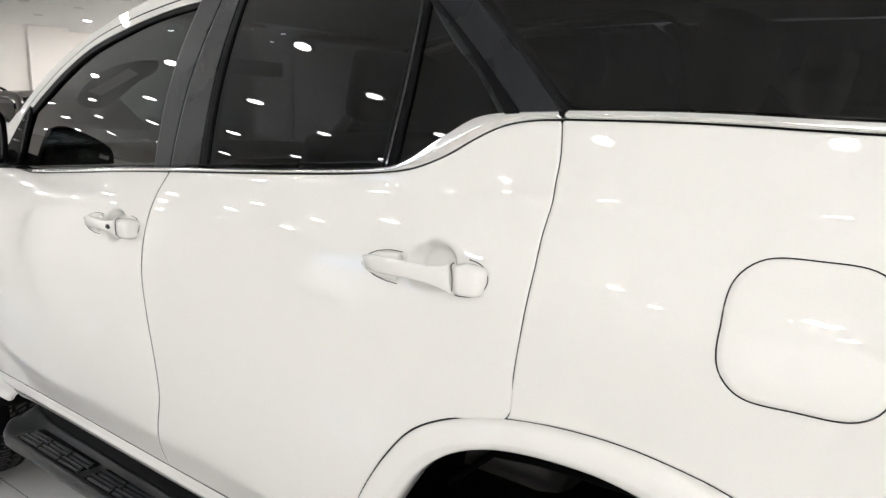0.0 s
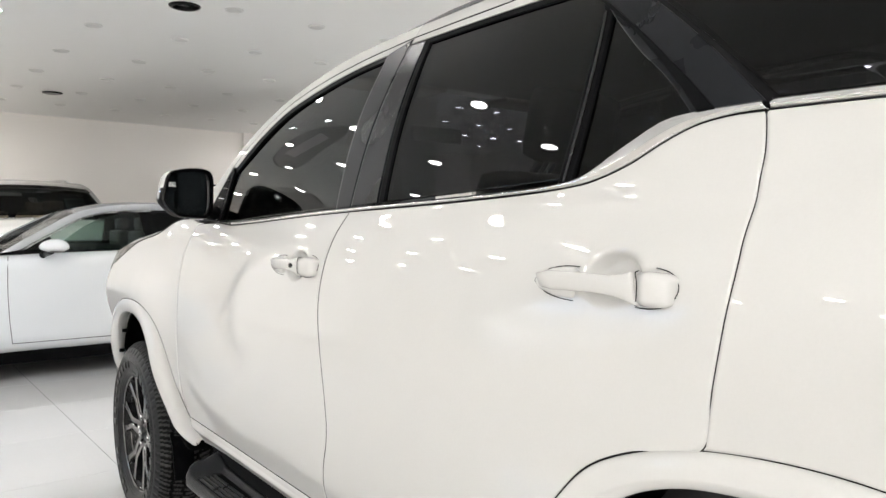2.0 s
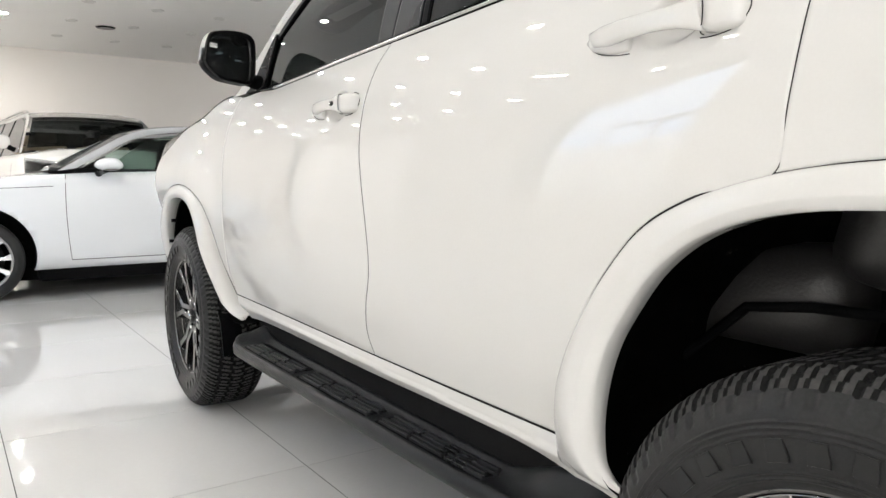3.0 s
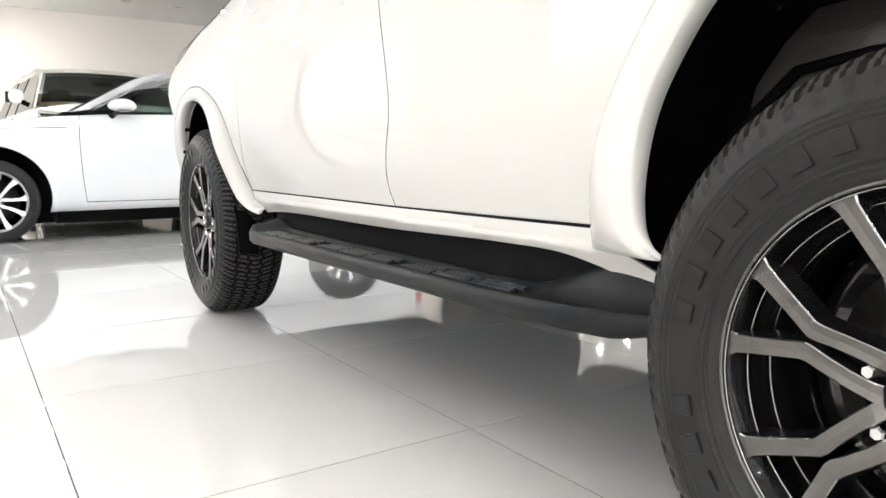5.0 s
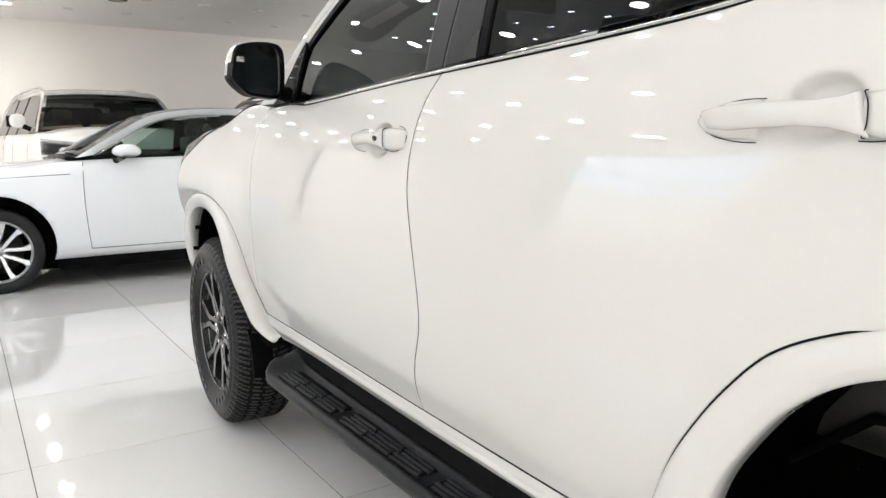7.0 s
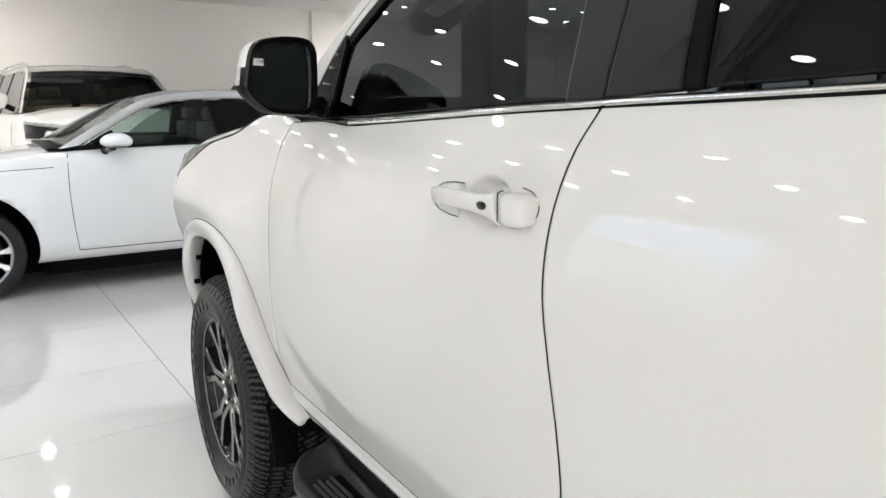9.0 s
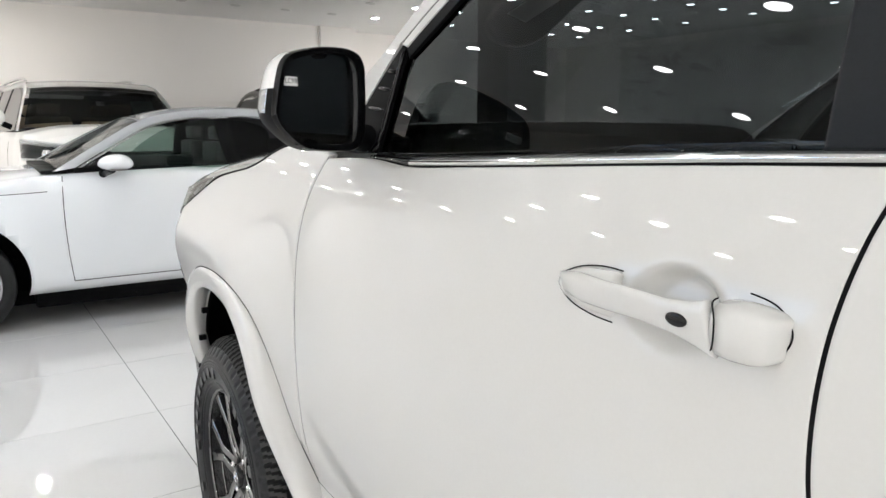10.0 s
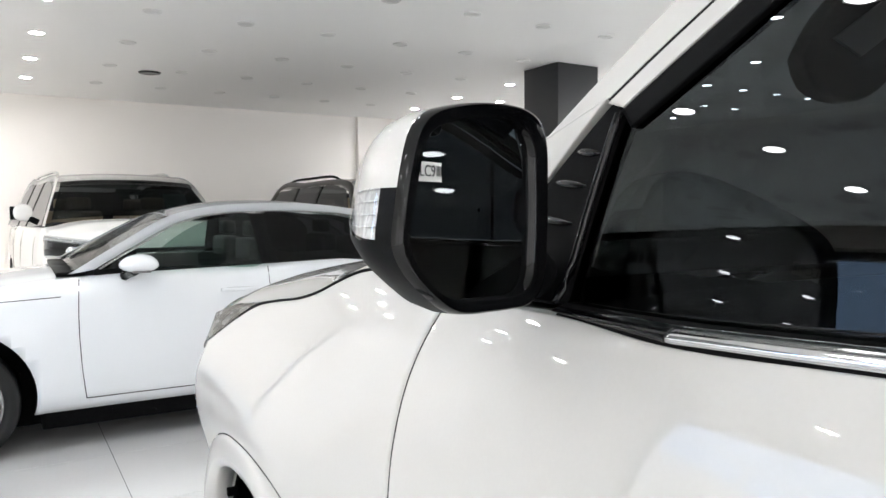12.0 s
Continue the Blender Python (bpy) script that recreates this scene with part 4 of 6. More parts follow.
        part("liner_ledge", tube([(sgn * 0.62, wy + 0.425, 0.58), (sgn * 0.62, wy + 0.43, 0.66), (sgn * 0.62, wy + 0.30, 0.775), (sgn * 0.62, wy + 0.19, 0.79), (sgn * 0.62, wy - 0.2, 0.80)], 0.009, 6), PLASTIC, liner, "black moulded ledge")
    # mud flap behind the front wheel
    bm = extrude_outline([(sgn * x, y, z) for x, y, z in ((0.885, 2.40, 0.47), (0.88, 2.37, 0.42), (0.875, 2.36, 0.29), (0.80, 2.36, 0.28), (0.79, 2.40, 0.47))], (0, 0.012, 0), 0.003)
    part("mud_flap", bm, PLASTIC, car, "black front mud flap", False)
    # clips along the bumper edge before the front wheel
    for z in (0.78, 0.68, 0.58, 0.52):
        y = float(np.interp(z, [0.48, 0.60, 0.71, 0.80], [3.195, 3.185, 3.15, 3.09]))
        part("trim_clip", box(min(sgn * 0.890, sgn * 0.868), max(sgn * 0.890, sgn * 0.868), y - 0.012, y + 0.004, z - 0.008, z + 0.008, 0.002), PLASTIC, car, "black trim clip", False)


def build_step(car, sgn):
    """A moulded running board with an inner ridge, ribbed treads and a swept-up rear end."""
    secs = []
    lip_at = lambda y: float(np.interp(y, [0.33, 0.38, 0.42, 0.47, 0.54, 0.62, 0.70, 0.88, 1.35, 2.05, 2.2], [0.790, 0.817, 0.836, 0.853, 0.871, 0.882, 0.889, 0.896, 0.909, 0.927, 0.927]))
    for y in np.concatenate([np.linspace(2.16, 2.05, 14), np.linspace(2.0, 0.70, 14), np.linspace(0.66, 0.35, 16)]):
        e = math.sqrt(max(0.0, 1 - (max(0.0, y - 2.045) / 0.118) ** 2))
        lip = 0.80 + (lip_at(y) - 0.80) * e
        rise = smoothstep(0.73, 0.47, y)
        front = smoothstep(2.03, 2.14, y)
        top = 0.396 + 0.004 * rise + 0.022 * front
        inn = 0.394 + 0.078 * rise + 0.045 * front
        low = 0.360 + 0.02 * smoothstep(0.46, 0.36, y)
        a = 0.775
        w = lip - a
        k = min(1.0, w / 0.11)
        ridge = 0.014 * (1 - rise) * (1 - front)
        pts = [(a, inn + ridge * 0.8), (a + 0.010 * k, inn + ridge), (a + 0.020 * k, inn + ridge * 0.75), (a + 0.027 * k, inn + (top - inn) * 0.15), (a + 0.06 * k, inn + (top - inn) * 0.5), (lip - 0.026 * k, top - 0.001), (lip - 0.018 * k, top + 0.006), (lip - 0.007 * k, top + 0.004), (lip, top - 0.010), (lip - 0.002, low + 0.010), (lip - 0.012 * k, low),
               (a + 0.4 * w, low - 0.004), (a, low)]
        secs.append([(sgn * x, y, z) for x, z in pts])
    bm = bmesh.new()
    vs = grid_faces(bm, secs, closed_u=True)
    bm.faces.new(vs[0]), bm.faces.new(vs[-1][::-1])
    bmesh.ops.recalc_face_normals(bm, faces=bm.faces[:])
    board = part("side_step", bm, STEP_PLASTIC, car, "dark grey moulded running board")
    # black sheet added where the gap under the sill lies in shade
    part("inner_shield", box(min(sgn * 0.74, sgn * 0.781), max(sgn * 0.74, sgn * 0.781), 0.42, 2.20, 0.375, 0.52, 0.004), GAP, board, "black sheet filling the shaded gap behind the step", False)
    for y0, y1 in ((2.03, 1.63), (1.58, 1.16), (1.11, 0.70)):
        inner = 0.812
        pad = extrude_outline([(sgn * inner, y0, 0.390), (sgn * (lip_at(y0) - 0.029), y0, 0.390), (sgn * (lip_at(y1) - 0.029), y1, 0.390), (sgn * inner, y1, 0.390)], (0, 0, 0.0075))
        # pad darker, ribs lighter than the board: groove shade and caught light as colour
        part("tread_pad", pad, PLASTIC, board, "tread pad blackened for shade between ribs", False)
        cuts = np.linspace(y0, y1, 4)
        for k in range(3):
            for r in range(4):
                shift = 0.012 * (r % 2)
                xa, xb = (lip_at(y) - 0.040 - 0.0165 * (3 - r) for y in (cuts[k], cuts[k + 1]))
                ya, yb = cuts[k] - 0.004 - shift, cuts[k + 1] + 0.006 - shift
                rib = extrude_outline([(sgn * xa, ya, 0.394), (sgn * (xa + 0.0085), ya, 0.394), (sgn * (xb + 0.0085), yb, 0.394), (sgn * xb, yb, 0.394)], (0, 0, 0.0095), 0.002)
                part("tread_rib", rib, RIB_LIT, board, "", False)
    for y in (1.9, 1.2, 0.6):
        part("step_bracket", box(min(sgn * 0.5, sgn * 0.78), max(sgn * 0.5, sgn * 0.78), y - 0.03, y + 0.03, 0.37, 0.39, 0.004), PLASTIC, board, "black steel bracket", False)


def build_mirror(car, sgn):
    """A door mirror: white cap, clear repeater lamp, black lower shell and rim, dark glass on a stalk."""
    inner, outer = Vector((0.822, 2.082, 0)), Vector((1.012, 1.988, 0))
    ax = (outer - inner).normalized()
    nrm = Vector((ax.y, -ax.x, 0))
    if nrm.y > 0:
        nrm = -nrm
    out = [(-0.002, 1.33), (-0.005, 1.37), (-0.005, 1.41), (-0.003, 1.438), (0.010, 1.456), (0.032, 1.463), (0.078, 1.464), (0.14, 1.4565), (0.183, 1.444), (0.197, 1.431), (0.208, 1.402), (0.214, 1.376), (0.2175, 1.352), (0.208, 1.336),
           (0.172, 1.309), (0.148, 1.298), (0.10, 1.2935), (0.066, 1.292), (0.034, 1.2925), (0.010, 1.303)]
    face = [(0.024, 1.34), (0.0215, 1.37), (0.022, 1.405), (0.025, 1.432), (0.037, 1.445), (0.052, 1.450), (0.082, 1.451), (0.14, 1.443), (0.174, 1.433), (0.187, 1.421), (0.196, 1.395), (0.202, 1.373), (0.206, 1.352), (0.196, 1.337),
            (0.168, 1.316), (0.150, 1.310), (0.10, 1.3065), (0.072, 1.305), (0.048, 1.305), (0.030, 1.314)]
    c = curve(out + [out[0]], 72)[:-1]
    g = curve(face + [face[0]], 72)[:-1]
    mid = np.array([0.10, 1.378])

    def place(s, z, back):
        p = inner + ax * s - nrm * back
        return (sgn * p.x, p.y, z)

    def ring(scale, back, drop=0.0, pull=0.0):
        return [place(mid[0] + pull - 0.42 * max(0.0, back - 0.010) + (a - mid[0]) * scale, mid[1] + drop + (z - mid[1]) * scale, back) for a, z in c]

    def lip(w, back):
        return [place(*(p * (1 - w) + q * w), back) for p, q in zip(c, g)]
    shell = [lip(1.0, 0.010), lip(0.92, 0.0), lip(0.8, -0.0025), lip(0.45, 0.001), lip(0.2, -0.003), lip(0.06, -0.002), ring(1.0, 0.007), ring(1.008, 0.026), ring(0.98, 0.05), ring(0.89, 0.074, 0, 0.002), ring(0.75, 0.098, 0, 0.006), ring(0.45, 0.113, 0, 0.008), ring(0.05, 0.118, 0, 0.008)]

    def band(rows, keep, name, mat, label):
        bm = bmesh.new()
        n = len(c)
        vs = [[bm.verts.new(p) for p in r] for r in rows]
        for i in range(len(rows) - 1):
            for j in range(n):
                if keep(j, i):
                    bm.faces.new((vs[i][j], vs[i][(j + 1) % n], vs[i + 1][(j + 1) % n], vs[i + 1][j]))
        bmesh.ops.delete(bm, geom=[v for v in bm.verts if not v.link_faces], context="VERTS")
        bmesh.ops.recalc_face_normals(bm, faces=bm.faces[:])
        return part(name, bm, mat, mirror, label)
    zmid = [z for _, z in c]
    smid = [a for a, _ in c]
    mirror = part("door_mirror", tube([place(0.012, 1.33, 0.03), place(-0.01, 1.315, 0.04), (sgn * 0.79, 2.14, 1.312)], [0.02, 0.022, 0.026], 12), PLASTIC, car, "black mirror stalk")
    band(shell[:7], lambda j, i: True, "mirror_rim", GLOSS_BLACK, "gloss black mirror rim")
    upper = lambda j, i: zmid[j] > 1.400
    lamp_zone = lambda j, i: smid[j] > 0.12 and 1.360 < zmid[j] <= 1.396
    band(shell[6:], upper, "mirror_cap", PAINT, "white mirror cap")
    band(shell[6:], lambda j, i: not upper(j, i) and (i == 0 or not lamp_zone(j, i)), "mirror_shell", PLASTIC, "black lower mirror shell")
    band([ring(1.0, 0.027), ring(1.013, 0.030), ring(0.992, 0.05), ring(0.902, 0.074, 0, 0.002), ring(0.76, 0.097, 0, 0.006)], lamp_zone, "repeater_lens", CLEAR, "clear repeater lamp lens")
    band([ring(0.972, 0.027), ring(0.976, 0.030), ring(0.955, 0.05), ring(0.868, 0.074, 0, 0.002), ring(0.735, 0.096, 0, 0.006)], lamp_zone, "repeater_reflector", FACET, "chrome repeater reflector")
    for j in [j for j in range(len(c)) if lamp_zone(j, 0)]:
        pts = [ring(k, b, 0, p)[j] for k, b, p in ((0.986, 0.030, 0), (0.984, 0.04, 0), (0.965, 0.054, 0.001), (0.89, 0.073, 0.002), (0.81, 0.086, 0.004))]
        part("lens_rib", tube(pts, 0.0010, 6), FACET, mirror, "bright lens rib")
    # glass
    bm = bmesh.new()
    gm = g.mean(0)
    rows = [[place(*(gm + (q - gm) * k), 0.0055) for q in g] for k in (1.01, 0.8, 0.5, 0.02)]
    grid_faces(bm, rows, closed_u=True)
    bmesh.ops.recalc_face_normals(bm, faces=bm.faces[:])
    part("mirror_glass", bm, MIRROR, mirror, "mirror glass", False)
    if sgn < 0:
        # small sticker on the glass
        s0, s1, z0, z1 = 0.160, 0.190, 1.397, 1.411
        bm = extrude_outline([place(a, z, 0.0045) for a, z in ((s0, z0), (s1, z0), (s1, z1), (s0, z1))], nrm * 0.0004)
        st = part("sticker", bm, PAPER, mirror, "small white sticker with black print", False)
        txt = bpy.data.curves.new("letters", "FONT")
        txt.body, txt.size, txt.extrude = "LC9", 0.0118, 0.0001
        ob = new("letters", txt)
        ob.parent = mirror
        ob.data.materials.append(INK)
        o = Vector(place(s1 - 0.0015, z0 + 0.0036, 0.0038))
        xa = -Vector((sgn * ax.x, ax.y, 0))
        zf = Vector((sgn * nrm.x, nrm.y, 0))
        ob.matrix_basis = Matrix.Translation(o) @ Matrix((xa, Vector((0, 0, 1)), zf)).transposed().to_4x4()
        tagged(ob, "black letters")
        for k in range(4):
            a = s0 + 0.001 + 0.0018 * k
            part("print_bar", extrude_outline([place(b, zz, 0.0038) for b, zz in ((a, z0 + 0.004), (a + 0.001, z0 + 0.004), (a + 0.001, z0 + 0.0115), (a, z0 + 0.0115))], (0, -0.0002, 0)), INK, mirror, "", False)


def tyre_mesh(r=0.3875, w=0.265, rim_r=0.24, n=610):
    """A tyre about the x axis, its outer face to -x: ringed sidewalls, shoulder lugs and siped zigzag tread blocks."""
    h = w / 2
    base = curve([(-h + 0.030, rim_r - 0.004), (-h + 0.018, rim_r + 0.006), (-h + 0.010, rim_r + 0.020), (-h + 0.003, rim_r + 0.045), (-h - 0.0005, rim_r + 0.070), (-h + 0.001, rim_r + 0.082), (-h + 0.006, rim_r + 0.100), (-h + 0.016, rim_r + 0.117)], 90)
    prof = []
    for x, rr in base:
        ring = 0.0026 if any(abs(rr - rim_r - k) < 0.0013 for k in (0.016, 0.025, 0.070, 0.0775, 0.085)) else 0.0
        prof.append((x - ring, rr))
    across = 51
    lat = np.linspace(-h + 0.018, h - 0.018, across)
    period = 10
    depth = np.zeros((n, across))
    rows = []
    for k in range(n):
        a = 2 * math.pi * k / n
        ph = (k % period) / period
        row = []
        for x, rr in prof:
            if rr > rim_r + 0.097:
                x += 0.003 * (1 if ph < 0.3 else 0) * min(1.0, (rr - rim_r - 0.097) / 0.006)
            row.append((x, rr * math.cos(a), rr * math.sin(a)))
        for q, x in enumerate(lat):
            f = x / h
            crown = r - 0.004 * f * f - 0.0235 * max(0.0, (abs(f) - 0.55) / 0.314) ** 2.2
            wave = 0.05 * (1 if ph < 0.5 else -1)
            groove = abs(abs(f) - 0.56 - wave * 0.4) < 0.036 or abs(abs(f) - 0.19 - wave) < 0.034
            slant = (ph + 0.9 * abs(f) + (0.5 if f > 0 else 0.0)) % 1.0
            cross = slant < (0.2 if abs(f) > 0.56 else 0.12)
            sipe = abs(slant - 0.56) < 0.04 and abs(f) < 0.85
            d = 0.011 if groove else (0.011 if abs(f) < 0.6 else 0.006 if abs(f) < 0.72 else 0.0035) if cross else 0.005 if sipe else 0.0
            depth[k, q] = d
            row.append((x, (crown - d) * math.cos(a), (crown - d) * math.sin(a)))
        for x, rr in prof[::-1]:
            if rr > rim_r + 0.097:
                x += 0.003 * (1 if ph < 0.3 else 0) * min(1.0, (rr - rim_r - 0.097) / 0.006)
            row.append((-x, rr * math.cos(a), rr * math.sin(a)))
        rows.append(row)
    bm = bmesh.new()
    grid_faces(bm, rows, closed_v=True)
    m0, nc = len(prof), len(rows[0])
    bm.faces.ensure_lookup_table()
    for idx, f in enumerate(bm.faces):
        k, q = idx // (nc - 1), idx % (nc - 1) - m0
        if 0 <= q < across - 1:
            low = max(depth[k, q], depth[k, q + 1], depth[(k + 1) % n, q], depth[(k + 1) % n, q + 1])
            # deep faces take the rubber coloured as groove shade
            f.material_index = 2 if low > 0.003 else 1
    bmesh.ops.recalc_face_normals(bm, faces=bm.faces[:])
    return bm


TYRE_MESHES = []


def build_wheel(car, x, y, spin, detail=True):
    """A wheel with six pairs of kinked spokes; its outer face looks to -x, turned round for the other side."""
    hub = bmesh.new()
    lathe([(-0.02, 0.0), (-0.02, 0.05), (0.0, 0.07), (0.02, 0.16), (0.05, 0.165), (0.05, 0.0)], 40, bm=hub)
    bmesh.ops.recalc_face_normals(hub, faces=hub.faces[:])
    wheel = part("wheel", hub, STEEL, car, "brake disc and hub")
    wheel.matrix_basis = pose(x, y, 0.385, spin, 0, 0) if x < 0 else pose(x, y, 0.385, 0, 0, 180) @ pose(0, 0, 0, spin, 0, 0)
    if TYRE_MESHES:
        ty = tagged(new("tyre", TYRE_MESHES[0]), "black all-terrain tyre")
        ty.parent = wheel
    else:
        ty = part("tyre", tyre_mesh(), (RUBBER, TREAD, GROOVE_SHADE), wheel, "black all-terrain tyre")
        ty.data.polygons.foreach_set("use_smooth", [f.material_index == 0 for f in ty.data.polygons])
        TYRE_MESHES.append(ty.data)
    # rim barrel
    bm = bmesh.new()
    lathe([(-0.1045, 0.245), (-0.109, 0.2425), (-0.108, 0.238), (-0.100, 0.234), (-0.085, 0.225), (-0.06, 0.215), (-0.02, 0.208), (0.06, 0.212), (0.10, 0.236), (0.105, 0.244)], 72, bm=bm)
    bmesh.ops.solidify(bm, geom=bm.faces[:], thickness=0.004)
    bmesh.ops.recalc_face_normals(bm, faces=bm.faces[:])
    part("rim", bm, RIM_BLACK, wheel, "gloss black rim")
    bm = lathe([(-0.1095, 0.2440), (-0.1115, 0.2425), (-0.1105, 0.2395), (-0.1085, 0.2385), (-0.107, 0.2415)], 96, closed=True)
    bmesh.ops.recalc_face_normals(bm, faces=bm.faces[:])
    part("rim_edge", bm, RIM_FACE, wheel, "bare machined rim edge")
    for xx, rr in ((-0.1085, 0.2370), (-0.082, 0.2225), (-0.050, 0.2115)):
        bm = lathe([(xx, rr), (xx - 0.0016, rr - 0.0008), (xx - 0.0016, rr - 0.0022), (xx + 0.001, rr - 0.0026)], 96, closed=True)
        bmesh.ops.recalc_face_normals(bm, faces=bm.faces[:])
        part("rim_bead", bm, RIM_LINE, wheel, "turned bead brightened as a highlight line")
    for v in range(6):
        for s in (-1, 1):
            c = math.radians(60 * v + 15)
            pts = [(0.050, 7.5, -0.084, 0.0115), (0.062, 11.5, -0.088, 0.0108), (0.085, 17.0, -0.0915, 0.0102), (0.112, 21.2, -0.0945, 0.0102), (0.134, 23.8, -0.0962, 0.0108), (0.142, 24.0, -0.097, 0.0110), (0.150, 23.0, -0.0975, 0.0110), (0.175, 20.4, -0.099, 0.0108), (0.205, 18.2, -0.101, 0.0112), (0.226, 17.0, -0.1025, 0.0125), (0.2405, 16.2, -0.104, 0.0185)]
            bm = bmesh.new()
            rows = []
            for r, deg, fx, w in pts:
                a = c + s * math.radians(deg)
                px, py = r * math.cos(a), r * math.sin(a)
                t = np.array([-math.sin(a), math.cos(a)])
                o = np.array([px, py])
                prof = [(fx + 0.034, -w * 1.5), (fx + 0.0016, -w * 1.07), (fx, -w * 0.93), (fx + 0.0012, 0.0), (fx, w * 0.93), (fx + 0.0016, w * 1.07), (fx + 0.034, w * 1.5)]
                rows.append([(xx, *(o + t * d)) for xx, d in prof])
            vs = grid_faces(bm, rows)
            bm.faces.ensure_lookup_table()
            for idx, f in enumerate(bm.faces):
                if idx % 6 not in (2, 3):
                    f.material_index = 2 if idx % 6 in (1, 4) else 1
            bm.faces.new(vs[0]), bm.faces.new(vs[-1][::-1])
            bmesh.ops.recalc_face_normals(bm, faces=bm.faces[:])
            part("spoke", bm, (RIM_FACE, RIM_BLACK, RIM_LINE), wheel, "machined gunmetal spoke", False)
    bm = lathe([(-0.088, 0.0), (-0.088, 0.030), (-0.080, 0.036), (-0.072, 0.078), (-0.03, 0.09), (-0.01, 0.05)], 40)
    bmesh.ops.recalc_face_normals(bm, faces=bm.faces[:])
    part("hub_pad", bm, RIM_BLACK, wheel, "gloss black hub")
    bm = lathe([(-0.0985, 0.0), (-0.0985, 0.022), (-0.0965, 0.0285), (-0.085, 0.030)], 36)
    bmesh.ops.recalc_face_normals(bm, faces=bm.faces[:])
    part("centre_cap", bm, GLOSS_BLACK, wheel, "black centre cap with chrome ring")
    for rad, cy, cz in ((0.017, 0, 0), (0.009, 0.0, 0.006)):
        part("badge_ring", tube([(-0.0992, cy + rad * math.cos(a), cz + rad * 0.75 * math.sin(a)) for a in np.linspace(0, 2 * math.pi, 28, endpoint=False)], 0.0018, 6, closed=True), CHROME, wheel, "chrome ring")
    for k in range(6):
        a = math.radians(60 * k + 45)
        bm = lathe([(-0.090, 0.0), (-0.090, 0.007), (-0.086, 0.0095), (-0.065, 0.0100)], 6)
        bmesh.ops.translate(bm, verts=bm.verts, vec=(0, 0.0695 * math.cos(a), 0.0695 * math.sin(a)))
        bmesh.ops.recalc_face_normals(bm, faces=bm.faces[:])
        part("lug_nut", bm, CHROME, wheel, "chrome lug nut", False)
    # caliper, drum and dust plate seen between the spokes
    bm = lathe([(0.055, 0.0), (0.055, 0.19), (0.045, 0.204), (0.065, 0.206), (0.07, 0.0)], 48)
    bmesh.ops.recalc_face_normals(bm, faces=bm.faces[:])
    part("dust_plate", bm, RIM_BLACK, wheel, "black brake dust plate")
    bm = bmesh.new()
    add_box(bm, -0.035, 0.03, -0.06, 0.06, 0.10, 0.175, 0.012)
    part("caliper", bm, STEEL, wheel, "grey brake caliper", False)
    # raised marks on the sidewall, as plain bars
    if detail:
        h = 0.265 / 2
        for word, mid in ((9, 21), (5, -66), (9, 201), (5, 114)):
            for k in range(word):
                a0 = math.radians(mid - (word * 10.2) / 2 + 10.2 * k)
                a1 = a0 + math.radians(5.6)
                r0, r1 = 0.240 + 0.038, 0.240 + 0.066
                pts = [(-h + 0.003, r * math.cos(a), r * math.sin(a)) for r, a in ((r0, a0), (r0, a1), (r1, a1 - 0.01), (r1, a0 + 0.01))]
                part("raised_mark", extrude_outline(pts, (-0.0047, 0, 0), 0.0008), MARK, wheel, "", False)
    return wheel


def seat(car, x, y, z, mat, row):
    """A car seat: cushion, backrest and headrest with rounded edges."""
    base = part("seat_cushion", box(x - 0.25, x + 0.25, y - 0.25, y + 0.25, z, z + 0.18, 0.06), mat, car, "dark leather seat")
    b = part("backrest", box(-0.24, 0.24, -0.06, 0.07, 0, 0.62, 0.05), mat, base)
    b.matrix_basis = pose(x, y - 0.26, z + 0.12, 14, 0, 0)
    hr = part("headrest", box(-0.13, 0.13, -0.04, 0.05, 0.65, 0.83, 0.035), mat, base)
    hr.matrix_basis = pose(x, y - 0.26, z + 0.12, 14, 0, 0)


